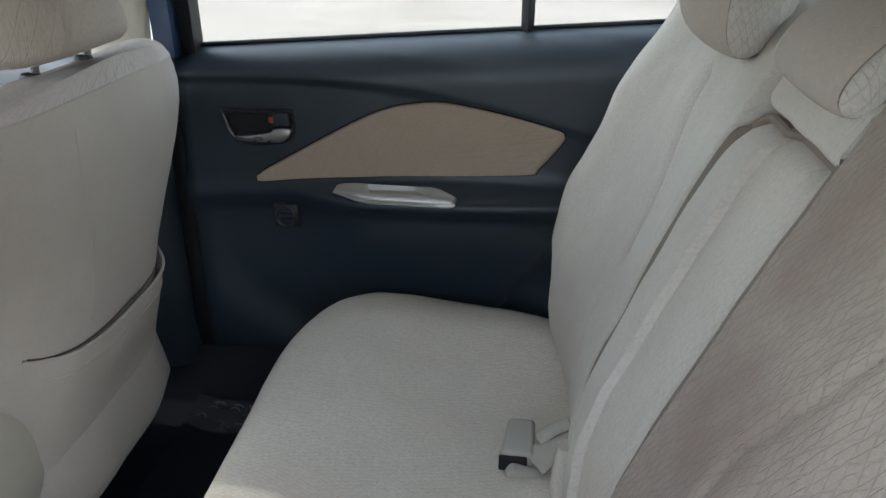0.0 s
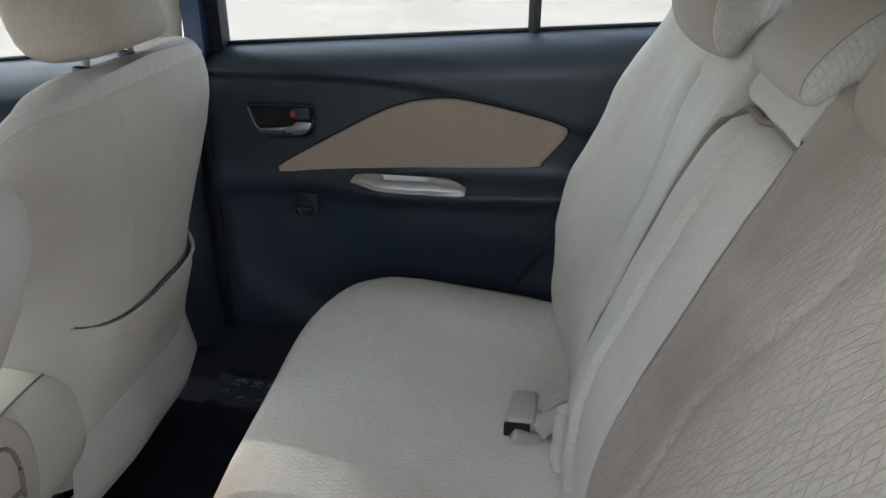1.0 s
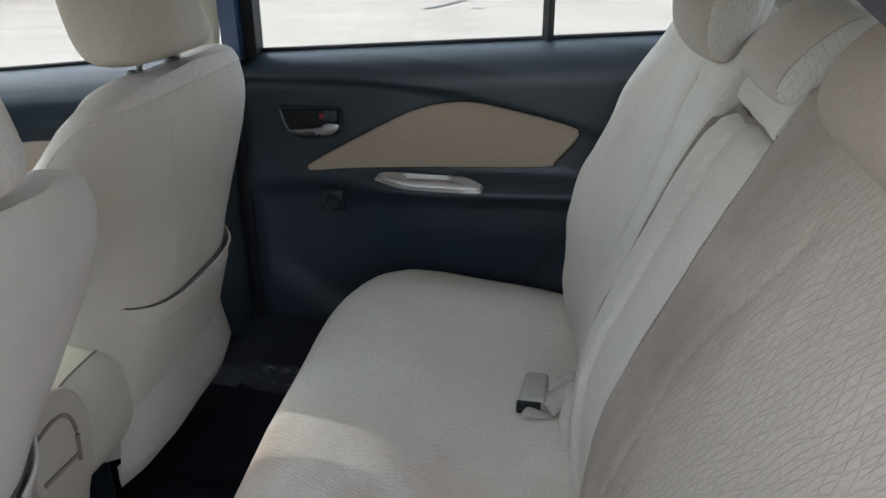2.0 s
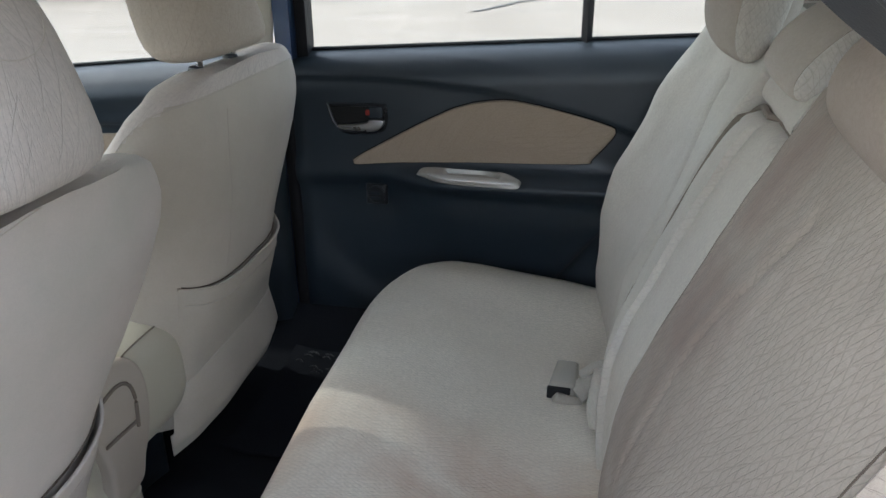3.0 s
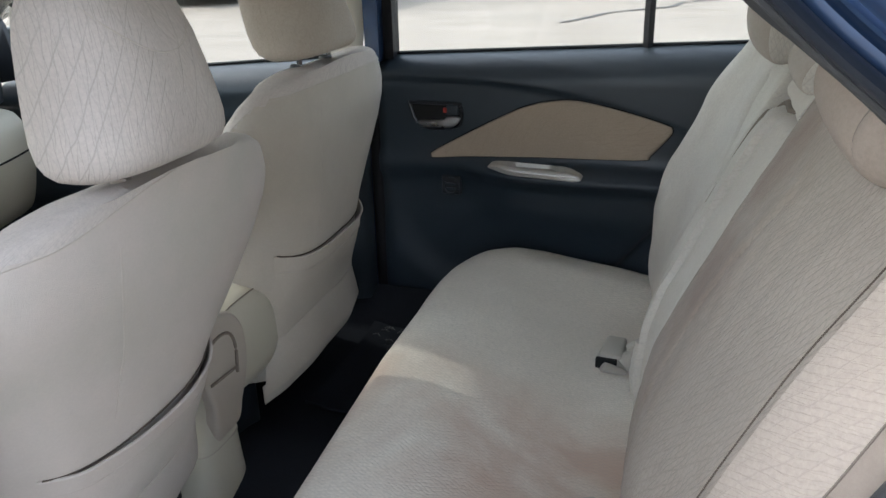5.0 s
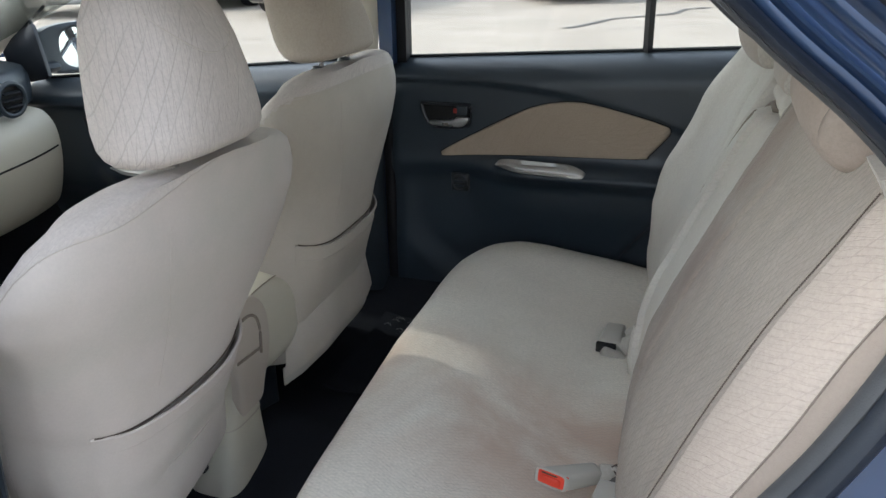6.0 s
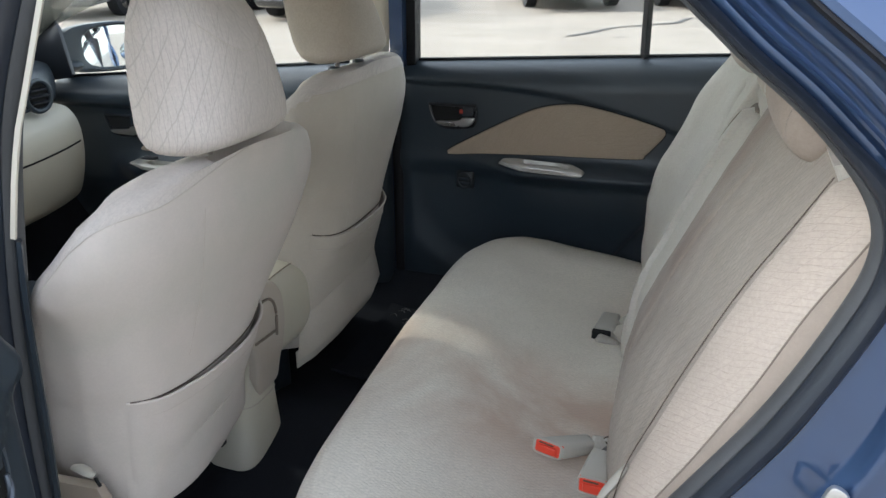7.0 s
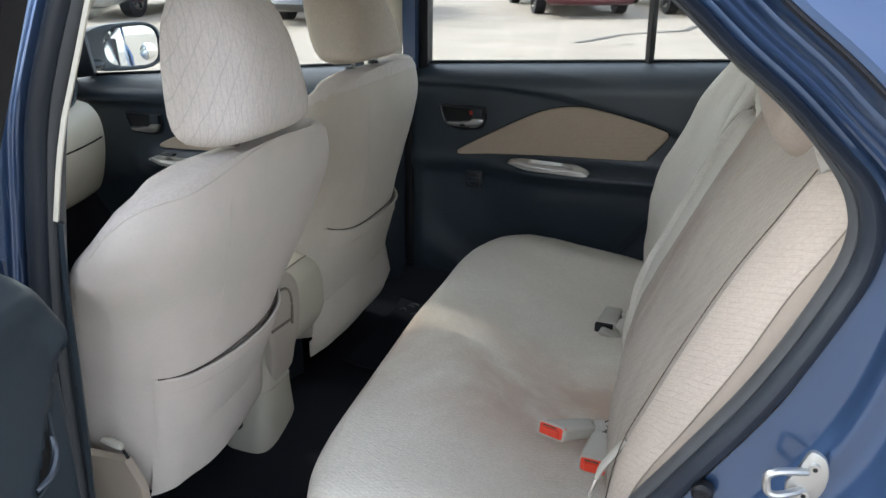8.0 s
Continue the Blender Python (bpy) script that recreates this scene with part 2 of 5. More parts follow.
def pavement_mat():
    m, n, l, b = mat("pale_worn_pavement")
    v = texco(n, l)
    patch = noise_tex(n, l, v, 0.35, 6.0, 0.62, 0.6)
    streak = noise_tex(n, l, texco(n, l, (0.25, 1.6, 1)), 1.3, 6.0, 0.65, 0.4)
    grit = noise_tex(n, l, v, 60.0, 4.0, 0.7)
    col = ramp(n, l, patch, [(0.3, (0.185, 0.152, 0.115)), (0.62, (0.285, 0.243, 0.193))])
    col = mixcol(n, l, maths(n, l, "MULTIPLY", ramp(n, l, streak, [(0.42, (0, 0, 0)), (0.7, (1, 1, 1))]), 0.45), col, (0.335, 0.297, 0.248))
    col = mixcol(n, l, maths(n, l, "MULTIPLY", grit, 0.25), col, (0.21, 0.18, 0.155))
    l.new(col, b.inputs["Base Color"])
    b.inputs["Roughness"].default_value = 0.85
    bump(n, l, b, grit, 0.4, 0.006)
    return m


M_PAVE = pavement_mat()
M_TAR = plastic("tar_seal", (0.06, 0.055, 0.05), 0.7, 60, 0.4)


# ---- mesh helpers ----
BASE = {}


def thing(name, label, category, base=(0, 0, 0), group="", kind=""):
    ob = new(name)
    ob.empty_display_size = 0.1
    ob.location = base
    BASE[ob] = Vector(base)
    return tagged(ob, label, category, group, kind)


def part(name, bm, material, parent=None, label="", smooth=True, angle=40):
    me = bpy.data.meshes.new(name)
    bmesh.ops.recalc_face_normals(bm, faces=bm.faces)
    b = BASE.get(parent, Vector((0, 0, 0)))
    bmesh.ops.translate(bm, verts=bm.verts, vec=-b)
    bm.to_mesh(me)
    bm.free()
    if smooth:
        me.shade_smooth()
        me.set_sharp_from_angle(angle=radians(angle))
    for m in material if isinstance(material, (list, tuple)) else [material]:
        me.materials.append(m)
    ob = new(name, me)
    if parent is not None:
        ob.parent = parent
        BASE[ob] = b
    if label:
        ob["label"] = label
    return ob


def bm_from(verts, faces, pats=None):
    bm = bmesh.new()
    lay = bm.verts.layers.float_vector.new("pat")
    vs = [bm.verts.new(v) for v in verts]
    for i, v in enumerate(vs):
        v[lay] = pats[i] if pats else v.co
    for f in faces:
        if len(set(f)) > 2:
            try:
                bm.faces.new([vs[i] for i in f])
            except ValueError:
                pass
    return bm


def loft(rings, caps=(True, True), closed=True, pat=None, swap=False):
    """Skin over rings of points. Each vertex keeps its place along the cloth: by pat, or by arc lengths."""
    n = len(rings[0])
    rings = [[Vector(p) for p in r] for r in rings]
    verts = [p for r in rings for p in r]
    if pat:
        pats = [Vector((*pat(p), 0)) for p in verts]
    else:
        pats, run = [], 0.0
        for i, r in enumerate(rings):
            run += (r[n // 2] - rings[i - 1][n // 2]).length if i else 0.0
            a, cum = 0.0, [0.0]
            for p, q in zip(r, r[1:]):
                a += (q - p).length
                cum.append(a)
            mid = cum[n // 2]
            pats += [Vector((run, c - mid, 0) if swap else (c - mid, run, 0)) for c in cum]
    faces = []
    for i in range(len(rings) - 1):
        for j in range(n if closed else n - 1):
            k = (j + 1) % n
            faces.append((i * n + j, i * n + k, (i + 1) * n + k, (i + 1) * n + j))
    if closed and caps[0]:
        faces.append(tuple(range(n)))
    if closed and caps[1]:
        faces.append(tuple(range((len(rings) - 1) * n, len(rings) * n)))
    return bm_from(verts, faces, pats)


def sheet(fn, nu, nv, thick=0.0, pat=None, swap=False):
    """A surface fn(u, v), u and v from 0 to 1, with thickness."""
    rings = [[fn(i / nu, j / nv) for j in range(nv + 1)] for i in range(nu + 1)]
    bm = loft(rings, closed=False, pat=pat, swap=swap)
    if thick:
        bmesh.ops.recalc_face_normals(bm, faces=bm.faces)
        bmesh.ops.solidify(bm, geom=bm.faces[:], thickness=thick)
    return bm


def box(c, s, bevel=0.0, seg=3, rot=None):
    bm = bmesh.new()
    bmesh.ops.create_cube(bm, size=1)
    bmesh.ops.scale(bm, vec=s, verts=bm.verts)
    if bevel:
        bmesh.ops.bevel(bm, geom=bm.edges[:], offset=bevel, segments=seg, affect="EDGES", profile=0.5)
    if rot is not None:
        bmesh.ops.transform(bm, matrix=rot.to_4x4(), verts=bm.verts)
    bmesh.ops.translate(bm, verts=bm.verts, vec=c)
    return bm


def catmull(pts, per=8, closed=False):
    pts = [Vector(p) for p in pts]
    n = len(pts)
    out = []
    for i in range(n if closed else n - 1):
        p0, p1, p2, p3 = (pts[(i + k) % n] if closed else pts[min(max(i + k, 0), n - 1)] for k in (-1, 0, 1, 2))
        for s in range(per):
            t = s / per
            out.append(0.5 * ((2 * p1) + (p2 - p0) * t + (2 * p0 - 5 * p1 + 4 * p2 - p3) * t * t + (3 * p1 - p0 - 3 * p2 + p3) * t ** 3))
    if not closed:
        out.append(pts[-1])
    return out


def tube(pts, r, n=8, closed=False, flat=1.0, up=(0, 0, 1)):
    """A round or flattened strand along points."""
    pts = [Vector(p) for p in pts]
    rings = []
    m = len(pts)
    for i, p in enumerate(pts):
        a, b = (pts[(i - 1) % m], pts[(i + 1) % m]) if closed else (pts[max(i - 1, 0)], pts[min(i + 1, m - 1)])
        d = (b - a).normalized()
        side = d.cross(Vector(up))
        if side.length < 1e-4:
            side = d.cross(Vector((0, 1, 0)))
        side.normalize()
        nrm = side.cross(d)
        rr = r(i / max(1, m - 1)) if callable(r) else r
        rings.append([p + (side * math.cos(2 * math.pi * k / n) + nrm * flat * math.sin(2 * math.pi * k / n)) * rr for k in range(n)])
    if closed:
        rings.append(rings[0])
        bm = loft(rings, (False, False))
        bmesh.ops.remove_doubles(bm, verts=bm.verts, dist=1e-6)
        return bm
    return loft(rings)


def slab(outline, thick, to3d, bevel=0.0, seg=2):
    """A plate with the outline of 2D points, grown by thick; to3d(a, b, h) gives the place."""
    bm = bmesh.new()
    top = [bm.verts.new((a, b, thick)) for a, b in outline]
    f = bm.faces.new(top)
    r = bmesh.ops.extrude_face_region(bm, geom=[f])
    low = [v for v in r["geom"] if isinstance(v, bmesh.types.BMVert)]
    for v in low:
        v.co.z = 0
    bmesh.ops.recalc_face_normals(bm, faces=bm.faces)
    if bevel:
        edges = [e for e in bm.edges if all(abs(v.co.z - thick) < 1e-7 for v in e.verts)]
        bmesh.ops.bevel(bm, geom=edges, offset=bevel, segments=seg, affect="EDGES", profile=0.5)
    for v in bm.verts:
        v.co = to3d(*v.co)
    return bm


def curve_at(table, z):
    """Smooth value from rows of (z, value)."""
    if z <= table[0][0]:
        return table[0][1]
    for (a, va), (b, vb) in zip(table, table[1:]):
        if z <= b:
            t = (z - a) / (b - a)
            return va + (vb - va) * t
    return table[-1][1]


def smooth(a, b, x):
    t = min(1, max(0, (x - a) / (b - a)))
    return t * t * (3 - 2 * t)


def gauss(x, c, w):
    return math.exp(-(((x - c) / w) ** 2))


def spow(v, e):
    return math.copysign(abs(v) ** e, v)


# ---- ground ----
bm = sheet(lambda u, v: (-400 + 800 * u, -400 + 800 * v, -0.006 + 0.0 * u), 8, 8)
ground = tagged(part("ground", bm, M_PAVE), "pale worn sunlit concrete of a parking lot", "ground", kind="structure")


def tar_line(pts, w, seedv):
    rnd = random.Random(seedv)
    pts = catmull([(x, y, 0) for x, y in pts], 10)
    left, right = [], []
    for i, p in enumerate(pts):
        d = (pts[min(i + 1, len(pts) - 1)] - pts[max(i - 1, 0)]).normalized()
        s = Vector((-d.y, d.x, 0)) * w * (0.35 + 0.9 * rnd.random())
        left.append((p + s) + Vector((0, 0, 0.004)))
        right.append((p - s) + Vector((0, 0, 0.004)))
    bm = loft([left, right], closed=False)
    return tagged(part("pavement_crack", bm, M_TAR, smooth=False), "dark tar-sealed crack across the pale pavement", "crack", group="pavement cracks", kind="structure")


tar_line([(-1.56, 9.62), (-1.42, 9.85), (-1.22, 10.42), (-1.07, 10.84), (-0.63, 11.36), (-0.29, 11.72), (-0.19, 12.18), (-0.10, 12.49), (0.4, 12.9)], 0.05, 1)
tar_line([(-2.55, 12.92), (-2.0, 13.17), (-1.5, 13.44), (-0.49, 14.07), (0.6, 14.5)], 0.035, 2)
tar_line([(-0.96, 9.66), (-0.9, 9.68), (-0.84, 9.70), (-0.80, 9.71)], 0.03, 3)
tar_line([(-0.62, 9.82), (-0.5, 9.93), (0.28, 10.43), (1.2, 10.9)], 0.010, 4)

# ---- car body ----
FAR, NEAR = 0.70, -0.70
BODY = thing("car_body", "blue sedan body shell with beige headliner and open doorway", "car")


def sill(x):
    """Height of the door's window sill."""
    return 0.970 + 0.054 * (x + 0.355) if x > -0.45 else 0.965 + 0.088 * (x + 0.45)


# floor and tunnel
def floor_fn(u, v):
    x, y = -1.75 + 2.05 * u, -0.68 + 1.36 * v
    z = 0.235 + 0.05 * gauss(y, 0, 0.13) + 0.006 * noise.noise((x * 6, y * 6, 0))
    z += 0.30 * smooth(-1.45, -1.75, x) + 0.12 * smooth(0.62, 0.68, abs(y))
    return (x, y, z)


part("floor_pan", sheet(floor_fn, 60, 60, 0.02), M_CARPET, BODY, "black carpeted floor")
part("firewall", box((-1.78, 0, 0.62), (0.04, 1.4, 0.8), 0.01), M_NAVY, BODY)
part("rear_bulkhead", box((0.74, 0, 0.62), (0.03, 1.3, 0.85), 0.01), M_CARPET, BODY)
part("under_seat_wall", box((-0.06, 0, 0.37), (0.03, 1.24, 0.28), 0.008), M_CARPET, BODY)


# roof skin and headliner
def roof_fn(dz, w):
    def fn(u, v):
        x = -0.86 + 1.72 * u
        s = 2 * v - 1
        y = w * s
        z = 1.425 + dz - 0.075 * abs(s) ** 2.6 - 0.05 * (2 * u - 1) ** 2
        return (x, y, z)
    return fn


part("roof", sheet(roof_fn(0.0, 0.60), 24, 24, 0.012), M_PAINT, BODY, "blue painted roof")
part("headliner", sheet(roof_fn(-0.035, 0.585), 24, 24, 0.008), M_LINER, BODY, "pale beige headliner")


def windshield_fn(u, v):
    s = 2 * v - 1
    x = -0.86 - 0.92 * u + 0.10 * s * s * (1 - 0.3 * u)
    return (x, (0.56 + 0.08 * u) * s, 1.375 - 0.055 * s * s * (1 - u) - 0.42 * u)


part("windshield", sheet(windshield_fn, 12, 12, 0.005), M_SCREEN, BODY, "windshield darkened to cut cabin light")


def rear_glass_fn(u, v):
    s = 2 * v - 1
    x = 0.86 + 0.48 * u - 0.06 * s * s
    return (x, (0.55 + 0.05 * u) * s, 1.375 - 0.05 * s * s * (1 - u) - 0.30 * u)


part("rear_window", sheet(rear_glass_fn, 10, 12, 0.005), M_SCREEN, BODY, "rear window darkened to cut cabin light")
part("parcel_shelf", sheet(lambda u, v: (0.60 + 0.72 * u, -0.66 + 1.32 * v, 1.045 + 0.02 * u), 6, 6, 0.02), M_NAVY, BODY, "dark parcel shelf")


# hood and trunk close the body front and back
def hood_fn(u, v):
    s = 2 * v - 1
    return (-1.72 - 0.95 * u, 0.74 * s * (1 - 0.08 * u), 0.965 - 0.18 * u * u - 0.03 * s * s - 0.04 * u)


def trunk_fn(u, v):
    s = 2 * v - 1
    return (1.30 + 0.42 * u, 0.66 * s, 1.075 - 0.05 * u * u - 0.03 * s * s)


part("hood", sheet(hood_fn, 12, 12, 0.012), M_PAINT, BODY)
part("trunk_lid", sheet(trunk_fn, 10, 10, 0.012), M_PAINT, BODY)
part("front_end", sheet(lambda u, v: (-2.66 - 0.07 * math.sin(math.pi * v) + 0.25 * (2 * u - 1) ** 4, 0.72 * (2 * u - 1), 0.22 + 0.56 * v), 16, 8, 0.015), M_PAINT, BODY)
part("rear_end", sheet(lambda u, v: (1.72 + 0.06 * math.sin(math.pi * v) - 0.18 * (2 * u - 1) ** 4, 0.72 * (2 * u - 1), 0.26 + 0.78 * v), 16, 8, 0.015), M_PAINT, BODY)


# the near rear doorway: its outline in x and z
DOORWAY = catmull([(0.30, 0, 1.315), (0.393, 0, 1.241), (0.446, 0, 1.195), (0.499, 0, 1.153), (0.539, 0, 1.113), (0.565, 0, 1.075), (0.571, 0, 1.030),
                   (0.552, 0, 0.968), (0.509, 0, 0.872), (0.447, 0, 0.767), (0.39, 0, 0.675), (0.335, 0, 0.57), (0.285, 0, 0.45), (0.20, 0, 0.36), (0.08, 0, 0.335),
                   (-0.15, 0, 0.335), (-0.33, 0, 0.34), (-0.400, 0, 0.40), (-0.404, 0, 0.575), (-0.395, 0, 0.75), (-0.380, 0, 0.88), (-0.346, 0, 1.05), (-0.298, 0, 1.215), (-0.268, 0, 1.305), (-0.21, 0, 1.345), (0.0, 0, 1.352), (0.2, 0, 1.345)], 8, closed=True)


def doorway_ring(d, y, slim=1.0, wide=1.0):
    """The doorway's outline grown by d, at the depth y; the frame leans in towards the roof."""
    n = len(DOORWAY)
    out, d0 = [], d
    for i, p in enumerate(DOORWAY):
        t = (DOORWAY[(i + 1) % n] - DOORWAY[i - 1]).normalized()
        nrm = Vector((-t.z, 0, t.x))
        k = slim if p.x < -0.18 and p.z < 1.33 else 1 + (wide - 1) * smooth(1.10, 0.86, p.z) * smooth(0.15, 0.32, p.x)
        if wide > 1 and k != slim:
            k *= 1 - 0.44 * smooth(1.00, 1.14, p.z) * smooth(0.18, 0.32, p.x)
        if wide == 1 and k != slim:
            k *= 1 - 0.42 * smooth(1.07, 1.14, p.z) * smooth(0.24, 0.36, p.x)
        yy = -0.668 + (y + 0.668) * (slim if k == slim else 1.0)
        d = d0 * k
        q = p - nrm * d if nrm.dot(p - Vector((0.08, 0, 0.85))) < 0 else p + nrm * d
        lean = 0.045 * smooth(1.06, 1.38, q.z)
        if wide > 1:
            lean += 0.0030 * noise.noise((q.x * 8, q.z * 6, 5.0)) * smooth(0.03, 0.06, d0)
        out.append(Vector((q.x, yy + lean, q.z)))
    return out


def jamb(profile, slim=1.0, wide=1.0):
    return loft([doorway_ring(d, y, slim, wide) for d, y in profile], (False, False))


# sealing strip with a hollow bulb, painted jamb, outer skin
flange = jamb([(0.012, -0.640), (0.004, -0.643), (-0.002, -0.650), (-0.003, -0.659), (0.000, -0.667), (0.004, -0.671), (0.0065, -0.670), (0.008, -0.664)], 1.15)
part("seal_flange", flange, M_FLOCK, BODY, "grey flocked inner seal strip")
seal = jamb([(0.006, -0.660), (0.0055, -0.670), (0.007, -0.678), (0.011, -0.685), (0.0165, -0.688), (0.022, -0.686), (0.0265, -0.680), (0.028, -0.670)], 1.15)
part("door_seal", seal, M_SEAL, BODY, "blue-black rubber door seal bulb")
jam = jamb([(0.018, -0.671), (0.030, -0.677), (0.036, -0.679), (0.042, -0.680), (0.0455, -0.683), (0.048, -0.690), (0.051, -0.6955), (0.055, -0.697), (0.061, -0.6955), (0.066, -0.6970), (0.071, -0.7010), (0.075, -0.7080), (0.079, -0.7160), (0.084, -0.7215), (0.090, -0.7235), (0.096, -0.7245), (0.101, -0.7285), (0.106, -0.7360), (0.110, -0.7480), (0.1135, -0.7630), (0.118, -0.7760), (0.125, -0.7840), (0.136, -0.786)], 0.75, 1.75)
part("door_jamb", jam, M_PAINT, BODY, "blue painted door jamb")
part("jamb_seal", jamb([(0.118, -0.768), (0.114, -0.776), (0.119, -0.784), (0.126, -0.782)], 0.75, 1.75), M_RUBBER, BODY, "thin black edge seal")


def outer_target(p):
    x, z = p.x, p.z
    if z > 1.27:
        return Vector((x * 1.25 - 0.02, -0.60, 1.37))
    if x > 0.28 and z > 0.45:
        k = smooth(0.45, 1.2, z)
        return Vector((1.70 - 0.5 * smooth(1.0, 1.3, z), -0.735 + 0.62 * max(0.0, z - 0.98), 0.30 + (z - 0.45) * 1.02))
    if z < 0.48:
        return Vector((x * 1.1, -0.70, 0.16))
    return Vector((-0.50, -0.79 + 0.13 * smooth(0.95, 1.3, z), z))


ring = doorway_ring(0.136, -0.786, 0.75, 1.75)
rings = []
for k in range(9):
    t = k / 8
    rr = []
    for p in ring:
        g = outer_target(p)
        q = p.lerp(g, t)
        q.y = p.y + (g.y - p.y) * t ** 0.6
        q.y -= 0.022 * math.sin(math.pi * t) * (1 if p.x > 0.28 else 0.4)
        rr.append(q)
    rings.append(rr)
part("quarter_panel", loft(rings, (False, False)), M_PAINT, BODY, "glossy blue rear quarter panel")
# dark lip that turns from the seal into the cabin along the rear pillar
LIP = [catmull([(x, y, z) for x, z, y in row], 6) for row in (
    ((0.340, 1.284, -0.552), (0.408, 1.219, -0.552), (0.448, 1.188, -0.552), (0.493, 1.152, -0.552), (0.533, 1.116, -0.560), (0.556, 1.091, -0.600)),
    ((0.340, 1.292, -0.640), (0.418, 1.222, -0.642), (0.462, 1.186, -0.643), (0.508, 1.149, -0.645), (0.544, 1.111, -0.645), (0.566, 1.084, -0.645)))]
part("pillar_edge_trim", sheet(lambda u, v: LIP[0][round(u * (len(LIP[0]) - 1))].lerp(LIP[1][round(u * (len(LIP[1]) - 1))], v) + Vector((0.006, 0, 0.006)) * math.sin(math.pi * v), len(LIP[0]) - 1, 8, 0.003), M_FLOCK, BODY, "dark grey inner pillar edging")
# far side quarter, rocker and pillars
part("far_quarter_panel", sheet(lambda u, v: (0.60 + 1.12 * u, 0.80 - 0.07 * u - 0.10 * smooth(0.7, 1.0, v) - 0.02 * (1 - v), 0.28 + 0.80 * v), 14, 14, 0.012), M_PAINT, BODY)
part("far_c_pillar", sheet(lambda u, v: (0.55 + 0.42 * u - 0.22 * v * (1 - 0.3 * u), 0.70 - 0.10 * v, 1.03 + 0.33 * v), 8, 8, 0.02), M_PILLAR, BODY, "pale beige pillar trim")
part("near_c_pillar_trim", sheet(lambda u, v: (0.60 + 0.40 * u - 0.26 * v * (1 - 0.3 * u), -0.635 + 0.07 * v, 1.05 + 0.30 * v), 8, 8, 0.012), M_PILLAR, BODY, "pale beige pillar trim")
part("far_rocker", box((-0.55, 0.745, 0.26), (2.3, 0.10, 0.16), 0.03), M_PAINT, BODY)
part("sill_trim", box((-0.06, -0.655, 0.318), (0.62, 0.07, 0.025), 0.008), M_NAVY, BODY, "dark scuff plate")


def b_pillar(side, xs, mats):
    """Pillar trim: pale above, charcoal below, with a rounded room face."""
    def fn(z0, z1, w):
        def f(u, v):
            z = z0 + (z1 - z0) * v
            xc = xs(z)
            a = math.pi * u
            return (xc - w * math.cos(a), side * (0.668 - (0.045 if side > 0 else 0.016) * math.sin(a) - 0.05 * smooth(1.0, 1.4, z)), z)
        return f
    part("pillar_trim", sheet(fn(0.945, 1.36, 0.055 if side > 0 else 0.036), 12, 12, 0.006), mats[0], BODY, "pale beige pillar trim")
    part("pillar_lower_trim", sheet(fn(0.33, 0.943, 0.062 if side > 0 else 0.045), 12, 12, 0.006), mats[1], BODY, "charcoal lower pillar trim")


b_pillar(1, lambda z: -0.475 + 0.05 * smooth(0.9, 1.4, z), (M_PILLAR, M_NAVY))
NEARB = [(0.33, -0.436), (0.49, -0.430), (0.67, -0.416), (0.765, -0.412), (0.86, -0.407), (0.944, -0.397), (1.015, -0.378), (1.09, -0.358), (1.126, -0.345), (1.2, -0.324), (1.36, -0.28)]
b_pillar(-1, lambda z: curve_at(NEARB, z), (M_PILLAR, M_NAVY))


# roof rails and pillars in front
for side in (1, -1):
    part("a_pillar", tube(catmull([(-0.55, side * 0.605, 1.365), (-0.85, side * 0.60, 1.362), (-1.12, side * 0.615, 1.30), (-1.42, side * 0.645, 1.172), (-1.64, side * 0.675, 1.035), (-1.80, side * 0.69, 0.92)], 5), 0.052, 14), M_PILLAR, BODY, "pale beige pillar trim")
    part("a_pillar_skin", tube(catmull([(-0.55, side * 0.64, 1.385), (-0.85, side * 0.64, 1.385), (-1.12, side * 0.66, 1.325), (-1.42, side * 0.70, 1.195), (-1.64, side * 0.73, 1.055), (-1.82, side * 0.75, 0.93)], 5), 0.038, 12), M_PAINT, BODY)
    part("roof_rail", tube([(-0.7, side * 0.60, 1.355), (0.0, side * 0.605, 1.368), (0.40, side * 0.60, 1.345), (0.9, side * 0.58, 1.29)], 0.035, 10), M_PILLAR if side > 0 else M_PAINT, BODY)


